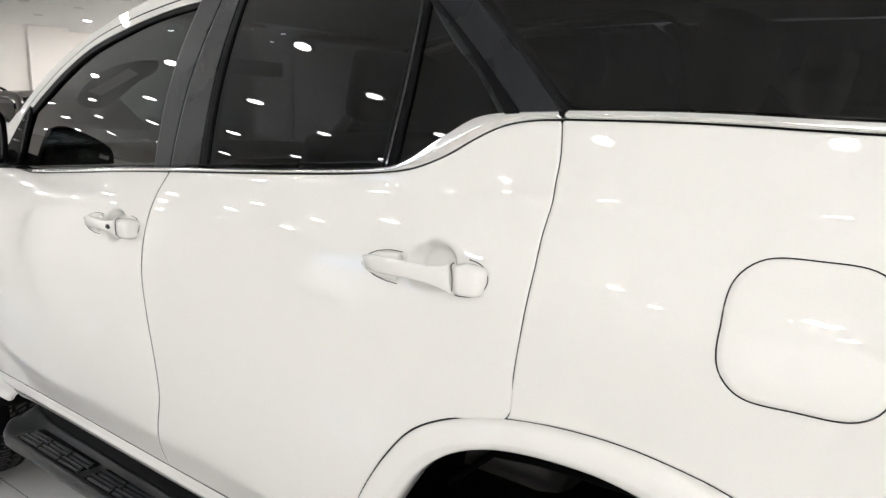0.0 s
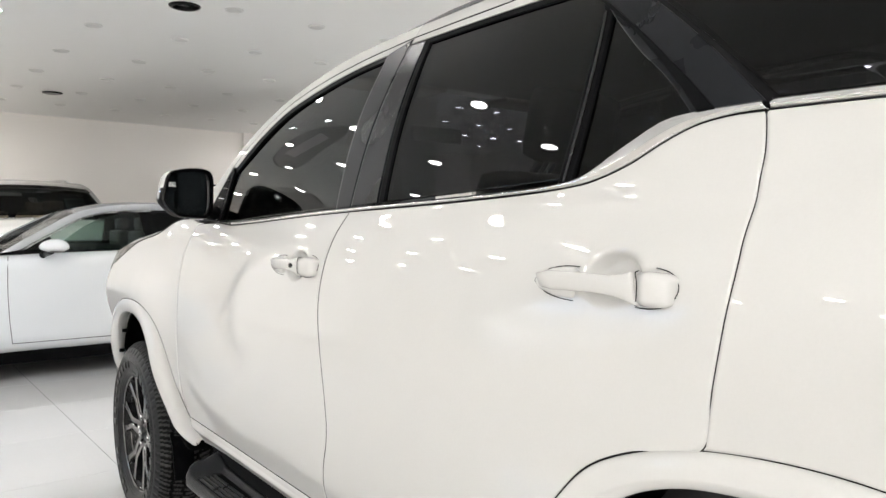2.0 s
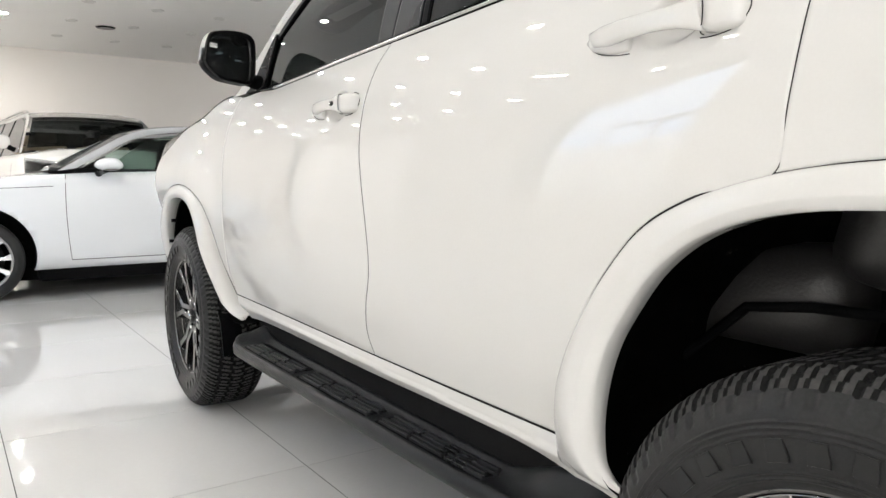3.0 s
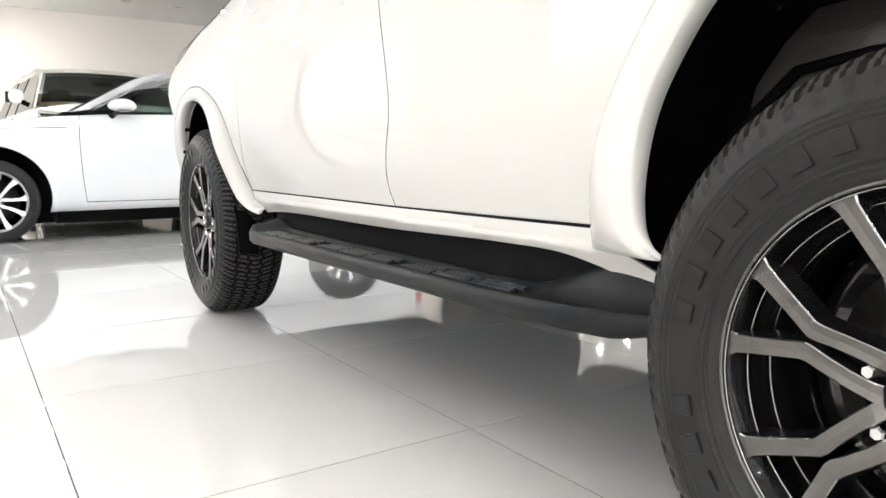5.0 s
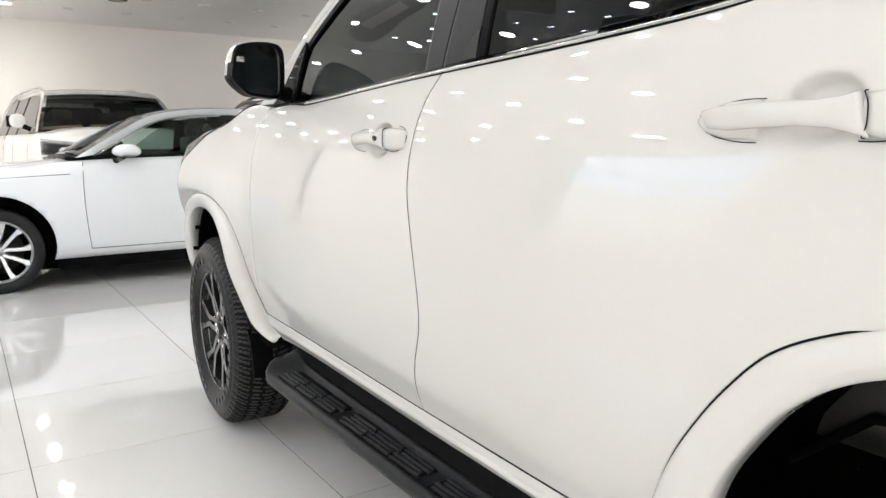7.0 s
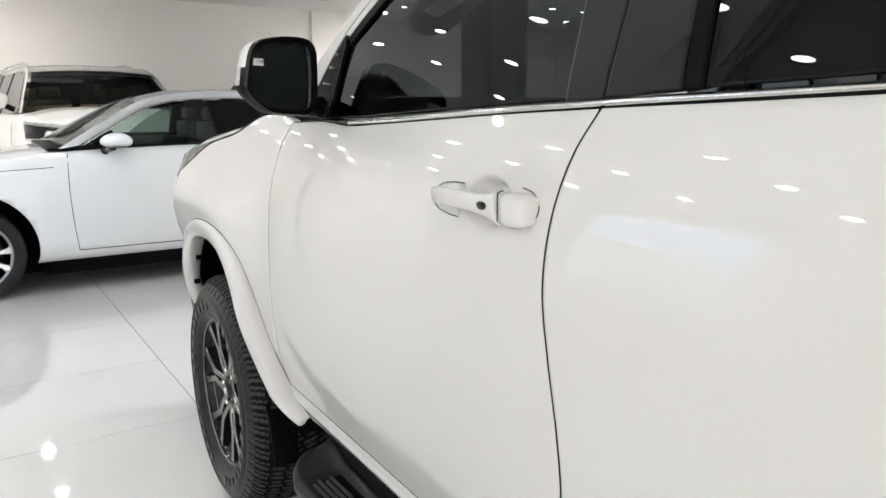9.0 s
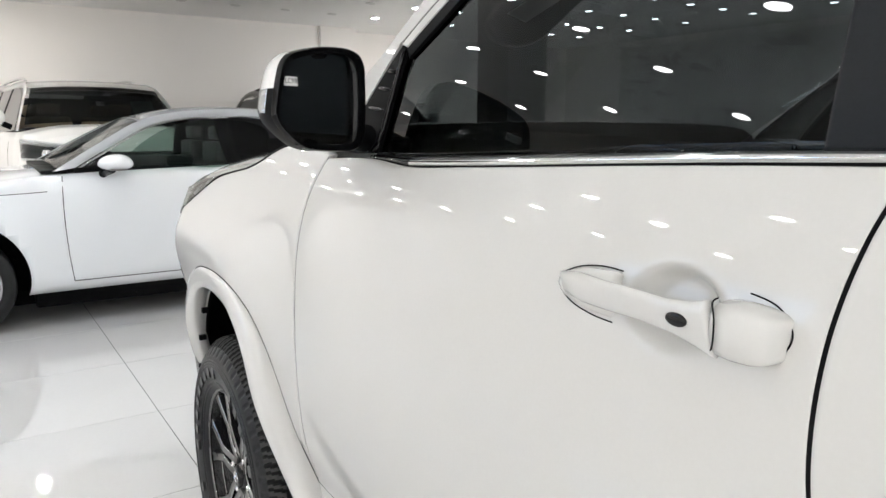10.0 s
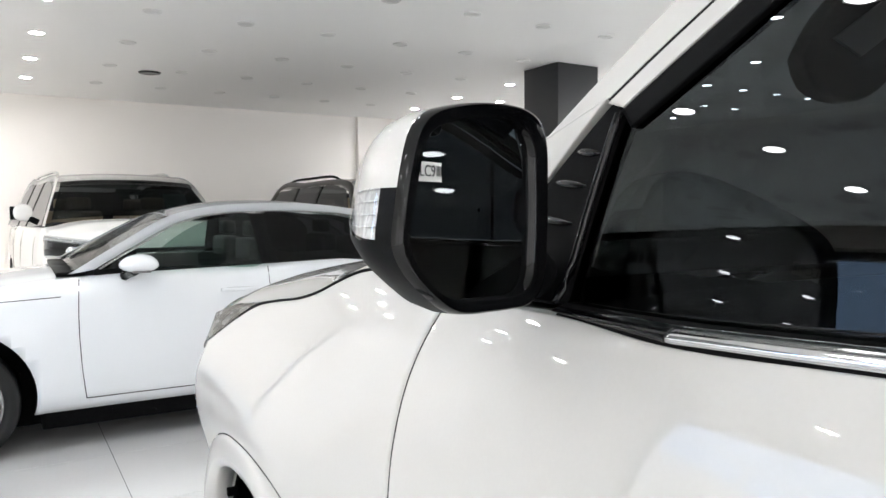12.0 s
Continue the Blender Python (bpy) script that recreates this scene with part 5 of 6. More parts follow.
def build_suv():
    car = thing("off_road_car", pose(0, 0, 0), "white seven-seat off-road car with black trim, tinted windows and running boards", "car")
    for sgn in (-1, 1):
        build_side(car, sgn)
        build_step(car, sgn)
        build_mirror(car, sgn)
    for x in (-0.80, 0.80):
        build_wheel(car, x, 2.772, 20, x < 0)
        build_wheel(car, math.copysign(0.752, x), -0.01, 33.5, x < 0)
    # roof between the two roof edges
    bm = bmesh.new()
    edge = np.vstack([curve(ROOF_EDGE[4:], 16)[:-1], curve(ROOF_EDGE_REAR, 24)])
    rows = []
    for y, z in edge:
        xe = side(y, z) - 0.004
        rows.append([(xe * s, y, z - 0.001 + 0.055 * (1 - abs(s) ** 2.4)) for s in np.linspace(-1, 1, 25)])
    grid_faces(bm, rows, flip=True)
    rows2 = [[(x, y, z - 0.03) for x, y, z in r] for r in rows]
    grid_faces(bm, rows2)
    part("roof", bm, PAINT, car)
    # windscreen
    bm = bmesh.new()
    lo = [(s * 0.74, 2.50 + 0.10 * (1 - s * s), 1.25) for s in np.linspace(-1, 1, 17)]
    pil = curve(ROOF_EDGE[:5][::-1], 12)
    rows = []
    for y, z in pil:
        xe = side(y, z) - 0.012
        rows.append([(xe * s, y + (0.16) * (1 - s * s) * 0.9, z + 0.01 + 0.03 * (1 - abs(s) ** 2)) for s in np.linspace(-1, 1, 17)])
    rows.append(lo)
    grid_faces(bm, rows)
    bmesh.ops.solidify(bm, geom=bm.faces[:], thickness=0.005)
    part("windscreen", bm, WINDSCREEN, car, "lightly tinted windscreen")
    # bonnet
    bm = bmesh.new()
    rows = []
    for y, ze, c in ((2.44, 1.293, 0.02), (2.55, 1.288, 0.03), (2.62, 1.272, 0.04), (2.70, 1.245, 0.05), (2.786, 1.225, 0.065), (2.9, 1.209, 0.075), (3.02, 1.190, 0.08), (3.16, 1.176, 0.08), (3.28, 1.152, 0.075), (3.40, 1.122, 0.06), (3.50, 1.085, 0.04), (3.56, 1.05, 0.02)):
        xe = side(y, ze) - 0.004
        rows.append([(xe * s, y, ze + 0.030 * (1 - abs(s) ** 16) + c * (1 - abs(s) ** 2.6)) for s in (-1, -0.997, -0.99, -0.98, -0.96, -0.93, *np.linspace(-0.9, 0.9, 25), 0.93, 0.96, 0.98, 0.99, 0.997, 1)])
    grid_faces(bm, rows)
    grid_faces(bm, [[(x, y, z - 0.012) for x, y, z in r] for r in rows], flip=True)
    part("bonnet", bm, PAINT, car)
    for sgn in (-1, 1):
        edge = curve([(3.12, 1.153), (3.02, 1.188), (2.9, 1.2085), (2.786, 1.2245), (2.713, 1.241), (2.578, 1.285), (2.45, 1.2935)], 40)
        part("bonnet_gap", tube([(sgn * (side(y, z) - 0.001), y, z) for y, z in edge], 0.0028, 6), GAP, car, "dark bonnet shut line")
    part("engine_bay", box(-0.70, 0.70, 2.40, 3.40, 0.55, 1.16, 0.03), CABIN, car, "dark engine bay", False)
    # front bumper and grille
    bm = bmesh.new()
    rows = []
    for z, k in ((0.42, 0.94), (0.50, 1.0), (0.65, 1.01), (0.80, 1.0), (0.92, 0.985), (1.02, 0.965), (1.08, 0.93)):
        row = []
        for s in np.linspace(-1, 1, 41):
            x = 0.885 * k * s
            y = 3.68 * k ** 0.3 - 0.46 * abs(s) ** 6 - 0.02 * (1 - k)
            row.append((x, y, z))
        rows.append(row)
    grid_faces(bm, rows, flip=True)
    bmesh.ops.solidify(bm, geom=bm.faces[:], thickness=0.02)
    bmesh.ops.recalc_face_normals(bm, faces=bm.faces[:])
    bumper = part("front_bumper", bm, PAINT, car)
    for k in range(5):
        part("grille_bar", box(-0.42, 0.42, 3.672, 3.70, 0.66 + 0.075 * k, 0.69 + 0.075 * k, 0.008), GLOSS_BLACK, bumper, "gloss black grille bar", False)
    # headlights: long slim lamps wrapped round the corners
    for sgn in (-1, 1):
        lo = [(3.44, 1.02), (3.30, 1.079), (3.16, 1.139), (3.02, 1.188)]
        hi = [(3.44, 1.105), (3.30, 1.143), (3.16, 1.172), (3.02, 1.193)]
        lamp = part("headlight", skin(sgn, lo, hi, [lo[0], hi[0]], [lo[-1], hi[-1]], 30, 6, out=0.001, lip=0.01), SCREEN_GLASS, car, "clear slim headlight lens")
        part("lamp_housing", skin(sgn, down(lo, 0.002), down(hi, -0.002), [(3.44, 1.022), (3.44, 1.103)], [(3.02, 1.190), (3.02, 1.191)], 30, 6, out=-0.012, lip=0.01), GLOSS_BLACK, lamp, "black lamp housing")
        for k in range(7):
            y = 3.05 + 0.055 * k
            zl, zh = np.interp(y, [p[0] for p in lo[::-1]], [p[1] for p in lo[::-1]]), np.interp(y, [p[0] for p in hi[::-1]], [p[1] for p in hi[::-1]])
            q = [(y + 0.03, zl + 0.15 * (zh - zl)), (y - 0.02, zl + 0.75 * (zh - zl))]
            part("lamp_fin", tube([(sgn * (side(a, b) - 0.006), a, b) for a, b in curve(q, 5)], 0.005, 6), FACET if k % 2 else CHROME, lamp, "bright lamp fin")
    # tail
    bm = bmesh.new()
    rows = []
    for z, y, xw in ((0.45, -1.05, 0.80), (0.60, -1.12, 0.84), (0.80, -1.14, 0.85), (1.05, -1.12, 0.85), (1.25, -1.08, 0.83), (1.40, -1.04, 0.76)):
        rows.append([(xw * s, y + 0.10 * abs(s) ** 4, z) for s in np.linspace(-1, 1, 25)])
    grid_faces(bm, rows)
    bmesh.ops.solidify(bm, geom=bm.faces[:], thickness=0.02)
    bmesh.ops.recalc_face_normals(bm, faces=bm.faces[:])
    part("tailgate", bm, PAINT, car)
    bm = bmesh.new()
    rows = []
    for z, y, xw in ((1.40, -1.04, 0.75), (1.58, -0.99, 0.68), (1.76, -0.92, 0.60)):
        rows.append([(xw * s, y + 0.08 * abs(s) ** 3, z) for s in np.linspace(-1, 1, 15)])
    grid_faces(bm, rows)
    bmesh.ops.solidify(bm, geom=bm.faces[:], thickness=0.006)
    part("rear_window", bm, PRIVACY, car, "dark rear window")
    # underbody and cabin
    part("chassis", box(-0.48, 0.48, -1.0, 3.35, 0.28, 0.47, 0.05), PLASTIC, car, "dark underbody")
    part("cabin_floor", box(-0.74, 0.74, 0.46, 2.30, 0.46, 0.53, 0.02), CABIN, car, "dark cabin floor")
    part("boot_floor", box(-0.48, 0.48, -1.02, 0.46, 0.47, 0.60, 0.02), CABIN, car, "dark boot floor")
    part("fuel_tank", box(-0.45, 0.3, 0.5, 1.4, 0.24, 0.30, 0.03), PLASTIC, car, "black tank guard")
    for wy in (0.0, 2.755):
        part("axle", tube([(-0.66, wy, 0.385), (0.66, wy, 0.385)], 0.05, 12), STEEL, car, "steel axle")
    bm = bmesh.new()
    rows = []
    for y, z in ((2.42, 1.24), (2.20, 1.27), (2.02, 1.26), (1.93, 1.20), (1.92, 1.05), (1.96, 0.85)):
        rows.append([(0.70 * s, y, z - 0.02 * s * s) for s in np.linspace(-1, 1, 13)])
    grid_faces(bm, rows)
    bmesh.ops.solidify(bm, geom=bm.faces[:], thickness=0.03)
    part("dashboard", bm, CABIN, car, "dark dashboard")
    sw = part("steering_wheel", tube([(-0.36 + 0.185 * math.cos(a), 1.78 + 0.185 * math.sin(a) * 0.42, 1.12 + 0.185 * math.sin(a) * 0.9) for a in np.linspace(0, 2 * math.pi, 36, endpoint=False)], 0.016, 8, closed=True), CABIN, car, "dark steering wheel")
    for a in (0.0, math.pi, -math.pi / 2):
        part("wheel_spoke", tube([(-0.36, 1.79, 1.12), (-0.36 + 0.18 * math.cos(a), 1.78 + 0.18 * math.sin(a) * 0.42, 1.12 + 0.18 * math.sin(a) * 0.9)], 0.014, 8), CABIN, sw)
    for x in (-0.36, 0.36):
        seat(car, x, 1.25, 0.68, SEAT, 1)
        seat(car, x, 0.40, 0.70, SEAT, 2)
    part("rear_view_mirror", box(-0.12, 0.12, 1.86, 1.885, 1.60, 1.66, 0.01), CABIN, car, "dark inside mirror")
    flap = [(-0.655, 1.505), (-0.642, 1.482), (-0.60, 1.471), (-0.56, 1.477), (-0.525, 1.497), (-0.45, 1.556), (-0.37, 1.606), (-0.36, 1.635), (-0.45, 1.632), (-0.54, 1.60), (-0.62, 1.55)]
    visor = part("sun_visor", extrude_outline([(x, 1.94, z) for x, z in curve(flap + [flap[0]], 50)[:-1]], (0, 0.018, 0), 0.004), CABIN, car, "dark sun visor folded down")
    part("visor_slot", extrude_outline([(-0.618, 1.936, 1.524), (-0.578, 1.936, 1.512), (-0.44, 1.936, 1.590), (-0.475, 1.936, 1.606)], (0, 0.003, 0)), LAMP_RING, visor, "pale visor mirror slot", False)
    for s in (-1, 1):
        part("sun_visor", box(s * 0.34 - 0.2, s * 0.34 + 0.2, 1.62, 1.78, 1.745, 1.76, 0.006), BEIGE, car, "folded sun visor")
    return car


suv = build_suv()

# ---------------------------------------------------------------- cars in the background
class Shape:
    """The lower body of a car as rings along its length; front to +y, left side to -x."""

    def __init__(self, stations, belt_in=0.94):
        self.s = stations
        self.ys = [s[0] for s in stations][::-1]
        self.belt_in = belt_in

    def at(self, y):
        return [float(np.interp(y, self.ys, [s[k] for s in self.s][::-1])) for k in range(1, 5)]

    def half(self, y):
        w, zb, zt, zc = self.at(y)
        h = zt - zb
        return [(0.0, zb), (0.70 * w, zb), (0.93 * w, zb + 0.01), (0.965 * w, zb + 0.07), (0.985 * w, zb + 0.22 * h), (1.0 * w, zb + 0.45 * h), (0.995 * w, zb + 0.66 * h), (0.985 * w, zb + 0.80 * h), (0.965 * w, zb + 0.90 * h),
                (self.belt_in * w, zt), (0.86 * w, zt + 0.25 * (zc - zt)), (0.6 * w, zt + 0.8 * (zc - zt)), (0.3 * w, zt + 0.97 * (zc - zt)), (0.0, zc)]

    def width(self, y, z):
        r = self.half(y)[2:10]
        return float(np.interp(z, [b for a, b in r], [a for a, b in r]))

    def mesh(self, n=70):
        ys = np.linspace(self.ys[0], self.ys[-1], n)[::-1]
        rows = []
        for y in ys:
            r = self.half(y)
            right = curve(r, 34)
            ring = [(x, y, z) for x, z in right] + [(-x, y, z) for x, z in right[::-1][1:-1]]
            rows.append(ring)
        bm = bmesh.new()
        vs = grid_faces(bm, rows, closed_u=True)
        bm.faces.new(vs[0]), bm.faces.new(vs[-1][::-1])
        bmesh.ops.recalc_face_normals(bm, faces=bm.faces[:])
        return bm


def cut_arches(ob, arches, half_width, r):
    """Cuts round wheel openings through a body."""
    bm = bmesh.new()
    for y, z in arches:
        for s in (-1, 1):
            made = bmesh.ops.create_cone(bm, cap_ends=True, segments=48, radius1=r, radius2=r, depth=0.30)
            bmesh.ops.rotate(bm, verts=made["verts"], matrix=Matrix.Rotation(math.pi / 2, 3, "Y"))
            bmesh.ops.translate(bm, verts=made["verts"], vec=(s * (half_width - 0.10), y, z))
    me = bpy.data.meshes.new("cutter")
    bm.to_mesh(me)
    bm.free()
    me.materials.append(LINER)
    cutter = new("cutter", me)
    cutter.parent = ob.parent
    mod = ob.modifiers.new("arches", "BOOLEAN")
    mod.object, mod.operation, mod.solver, mod.material_mode = cutter, "DIFFERENCE", "EXACT", "TRANSFER"
    dep = bpy.context.evaluated_depsgraph_get()
    dep.update()
    made = bpy.data.meshes.new_from_object(ob.evaluated_get(dep))
    ob.modifiers.clear()
    old, ob.data = ob.data, made
    bpy.data.meshes.remove(old)
    bpy.data.objects.remove(cutter)
    bpy.data.meshes.remove(me)


def plain_wheel(car, x, y, r, rim_r, mat, spokes=10):
    bm = bmesh.new()
    w = 0.115
    prof = [(-w + 0.02, rim_r - 0.005), (-w + 0.004, rim_r + 0.015), (-w, rim_r + 0.4 * (r - rim_r)), (-w + 0.012, r - 0.012), (-w + 0.03, r), (w - 0.03, r), (w - 0.012, r - 0.012), (w, rim_r + 0.4 * (r - rim_r)), (w - 0.02, rim_r - 0.005)]
    lathe(prof, 64, bm=bm)
    bmesh.ops.recalc_face_normals(bm, faces=bm.faces[:])
    tyre = part("wheel", bm, RUBBER, car, "black road tyre")
    tyre.matrix_basis = pose(x, y, r, 11, 0, 0) if x < 0 else pose(x, y, r, 0, 0, 180)
    bm = lathe([(-w + 0.016, rim_r + 0.006), (-w + 0.010, rim_r - 0.002), (-w + 0.013, rim_r - 0.012), (-w + 0.032, rim_r - 0.017)], 64)
    bmesh.ops.solidify(bm, geom=bm.faces[:], thickness=0.004)
    part("rim", bm, mat, tyre, "bright wheel rim")
    bm = lathe([(-w + 0.033, rim_r - 0.015), (0.03, rim_r - 0.032), (w - 0.03, rim_r - 0.004)], 64)
    bmesh.ops.solidify(bm, geom=bm.faces[:], thickness=0.004)
    part("barrel", bm, RIM_BLACK, tyre, "dark wheel barrel")
    bm = lathe([(0.0, 0.0), (0.0, rim_r * 0.75), (0.03, rim_r * 0.78)], 32)
    bmesh.ops.solidify(bm, geom=bm.faces[:], thickness=0.005)
    part("brake_disc", bm, STEEL, tyre, "grey brake disc")
    bm = lathe([(0.06, 0.0), (0.06, rim_r * 0.80), (0.066, rim_r - 0.016)], 40)
    bmesh.ops.solidify(bm, geom=bm.faces[:], thickness=0.004)
    part("dust_plate", bm, LINER, tyre, "black dust plate")
    for k in range(spokes):
        for s in (-1, 1):
            # a flat-faced bar that leaves the hub beside its twin and widens towards the rim
            rows = []
            for q in np.linspace(0, 1, 9):
                rad = 0.035 + (rim_r - 0.045) * q
                a = 2 * math.pi * k / spokes + s * (0.18 + 0.10 * math.sin(math.pi * q) + 0.14 * q)
                fx, hw = -w + 0.040 - 0.024 * q, 0.0115 + 0.0045 * q + 0.012 * max(0.0, q - 0.8) / 0.2
                o, d = np.array([math.cos(a), math.sin(a)]) * rad, np.array([-math.sin(a), math.cos(a)])
                rows.append([(fx + e, *(o + d * hw * f)) for e, f in ((0.032, -1.1), (0.003, -1.0), (0.0, -0.8), (0.0, 0.8), (0.003, 1.0), (0.032, 1.1))])
            bm = bmesh.new()
            vs = grid_faces(bm, rows)
            bm.faces.new(vs[0]), bm.faces.new(vs[-1][::-1])
            bmesh.ops.recalc_face_normals(bm, faces=bm.faces[:])
            part("spoke", bm, mat, tyre, "bright alloy spoke", False)
        a = 2 * math.pi * k / spokes
        bm = lathe([(-w + 0.036, 0.0), (-w + 0.036, 0.008), (-w + 0.055, 0.009)], 6)
        bmesh.ops.translate(bm, verts=bm.verts, vec=(0, 0.056 * math.cos(a), 0.056 * math.sin(a)))
        part("lug_nut", bm, STEEL, tyre, "dark lug nut", False)
    bm = lathe([(-w + 0.03, 0.0), (-w + 0.03, 0.028), (-w + 0.042, 0.045), (-w + 0.046, 0.066)], 24)
    bmesh.ops.solidify(bm, geom=bm.faces[:], thickness=0.004)
    part("hub_cap", bm, mat, tyre)
    return tyre


def pane(car, name, pts, xf, mat, label, thick=0.005, parent=None):
    """A side window on a sloping flank from its outline in (y, z); xf gives the half width. Both sides."""
    for sgn in (-1, 1):
        c = curve(pts + [pts[0]], 60)[:-1]
        m = c.mean(0)
        rows = [[(sgn * (xf(y, z) - d), y, z) for y, z in (m + (c - m) * s)] for s, d in ((1, thick), (1, 0), (0.97, 0), (0.6, 0), (0.25, 0), (0.02, 0))]
        bm = bmesh.new()
        grid_faces(bm, rows, closed_u=True)
        bmesh.ops.recalc_face_normals(bm, faces=bm.faces[:])
        part(name, bm, mat, car, label)


def band(car, name, lo, hi, xf, mat, label="", out=0.0, n=40):
    """A strip between two lines in (y, z) on a sloping flank, both sides."""
    a, b = curve(lo, n), curve(hi, n)
    for sgn in (-1, 1):
        rows = []
        for k in range(n):
            p = [a[k] * (1 - w) + b[k] * w for w in (0, 0.1, 0.5, 0.9, 1)]
            lift = (-0.012, out, out + 0.003, out, -0.012)
            rows.append([(sgn * (xf(y, z) + l), y, z) for (y, z), l in zip(p, lift)])
        bm = bmesh.new()
        grid_faces(bm, rows)
        bmesh.ops.solidify(bm, geom=bm.faces[:], thickness=0.006)
        bmesh.ops.recalc_face_normals(bm, faces=bm.faces[:])
        part(name, bm, mat, car, label)


def seams(car, shape, lines):
    for pts in lines:
        c = curve(pts, 40)
        for sgn in (-1, 1):
            part("door_line", tube([(sgn * (shape.width(y, z) + 0.0005), y, z) for y, z in c], 0.0028, 5), GAP, car, "dark shut line")


def cross_panel(edge, xf, crown, n=17):
    """A sheet across the car along an edge of (y, z) with a crown in the middle."""
    rows = []
    for y, z in edge:
        w = xf(y, z)
        rows.append([(w * s, y + 0.0 * s, z + crown * (1 - abs(s) ** 2.4)) for s in np.linspace(-1, 1, n)])
    bm = bmesh.new()
    grid_faces(bm, rows)
    bmesh.ops.solidify(bm, geom=bm.faces[:], thickness=0.01)
    bmesh.ops.recalc_face_normals(bm, faces=bm.faces[:])
    return bm


def build_sedan():
    car = thing("saloon_car", pose(-0.15, 7.13, 0, 0, 0, 91.0), "cool white executive saloon car parked on the showroom floor", "car")
    # y, half width, bottom, belt, centre height
    sh = Shape([(2.36, 0.55, 0.30, 0.62, 0.66), (2.30, 0.70, 0.22, 0.72, 0.76), (2.15, 0.84, 0.20, 0.79, 0.85), (1.85, 0.915, 0.21, 0.86, 0.92), (1.45, 0.935, 0.225, 0.93, 0.97), (1.05, 0.935, 0.23, 0.985, 1.02), (0.7, 0.93, 0.232, 1.01, 1.03),
                (0.0, 0.93, 0.232, 1.03, 1.04), (-0.7, 0.93, 0.232, 1.05, 1.05), (-1.45, 0.93, 0.25, 1.065, 1.08), (-1.9, 0.90, 0.27, 1.06, 1.09), (-2.3, 0.82, 0.32, 1.03, 1.08), (-2.5, 0.68, 0.42, 0.95, 1.0)])
    body = part("body", sh.mesh(), COOL_PAINT, car)
    cut_arches(body, ((1.52, 0.35), (-1.45, 0.35)), 0.935, 0.405)
    body.data.polygons.foreach_set("use_smooth", [True] * len(body.data.polygons))
    for y in (1.52, -1.45):
        for x in (-0.81, 0.81):
            plain_wheel(car, x, y, 0.325, 0.239, SILVER, 5)
    xf = lambda y, z: 0.885 - 0.30 * max(0.0, (z - 1.03) / 0.40) - 0.02 * smoothstep(1.0, 1.45, z)
    part("windscreen", cross_panel(curve([(0.92, 1.035), (0.62, 1.20), (0.34, 1.352)], 14), lambda y, z: xf(y, z) - 0.03, 0.03), SCREEN_GLASS, car, "dark tinted windscreen")
    part("roof", cross_panel(curve([(0.33, 1.357), (0.10, 1.413), (-0.15, 1.440), (-0.55, 1.440), (-0.95, 1.402)], 24), lambda y, z: xf(y, z) - 0.015, 0.03), COOL_PAINT, car)
    part("rear_window", cross_panel(curve([(-0.96, 1.40), (-1.35, 1.30), (-1.75, 1.16)], 14), lambda y, z: xf(y, z) - 0.03, 0.03), GREEN_GLASS, car, "tinted rear window")
    # white roof side from the front pillar to the tail
    band(car, "roof_side", [(0.80, 1.052), (0.55, 1.19), (0.30, 1.318), (0.08, 1.372), (-0.20, 1.394), (-0.6, 1.392), (-0.95, 1.36), (-1.25, 1.28), (-1.45, 1.17), (-1.52, 1.075)],
         [(0.94, 1.03), (0.62, 1.215), (0.34, 1.362), (0.10, 1.420), (-0.20, 1.446), (-0.6, 1.446), (-1.0, 1.40), (-1.4, 1.30), (-1.75, 1.18), (-1.98, 1.07)], xf, COOL_PAINT)
    band(car, "window_trim", [(0.765, 1.052), (0.53, 1.18), (0.29, 1.308), (0.07, 1.362), (-0.20, 1.384), (-0.6, 1.382), (-0.93, 1.352), (-1.22, 1.275), (-1.42, 1.17)],
         [(0.79, 1.052), (0.545, 1.187), (0.297, 1.316), (0.077, 1.37), (-0.20, 1.392), (-0.6, 1.39), (-0.945, 1.358), (-1.24, 1.28), (-1.44, 1.17)], xf, CHROME, "chrome window trim", 0.004)
    pane(car, "front_window", [(0.56, 1.045), (0.53, 1.075), (0.30, 1.24), (0.12, 1.325), (-0.05, 1.358), (-0.185, 1.368), (-0.195, 1.20), (-0.205, 1.055), (0.2, 1.048)], lambda y, z: xf(y, z) - 0.004, GREEN_GLASS, "green tinted window")
    pane(car, "rear_side_window", [(-0.30, 1.055), (-0.29, 1.20), (-0.28, 1.372), (-0.6, 1.370), (-0.90, 1.338), (-1.05, 1.25), (-1.12, 1.065), (-0.7, 1.06)], lambda y, z: xf(y, z) - 0.004, PRIVACY, "dark tinted window")
    band(car, "centre_pillar", [(-0.19, 1.05), (-0.18, 1.375)], [(-0.31, 1.055), (-0.29, 1.378)], xf, GLOSS_BLACK, "gloss black pillar", 0.0)
    band(car, "rear_pillar", [(-1.12, 1.065), (-1.06, 1.25), (-0.93, 1.345)], [(-1.48, 1.08), (-1.38, 1.2), (-1.1, 1.33)], xf, COOL_PAINT, "", 0.0)
    band(car, "front_corner_trim", [(0.57, 1.05), (0.54, 1.085)], [(0.76, 1.052), (0.57, 1.16)], xf, GLOSS_BLACK, "gloss black corner trim", 0.0)
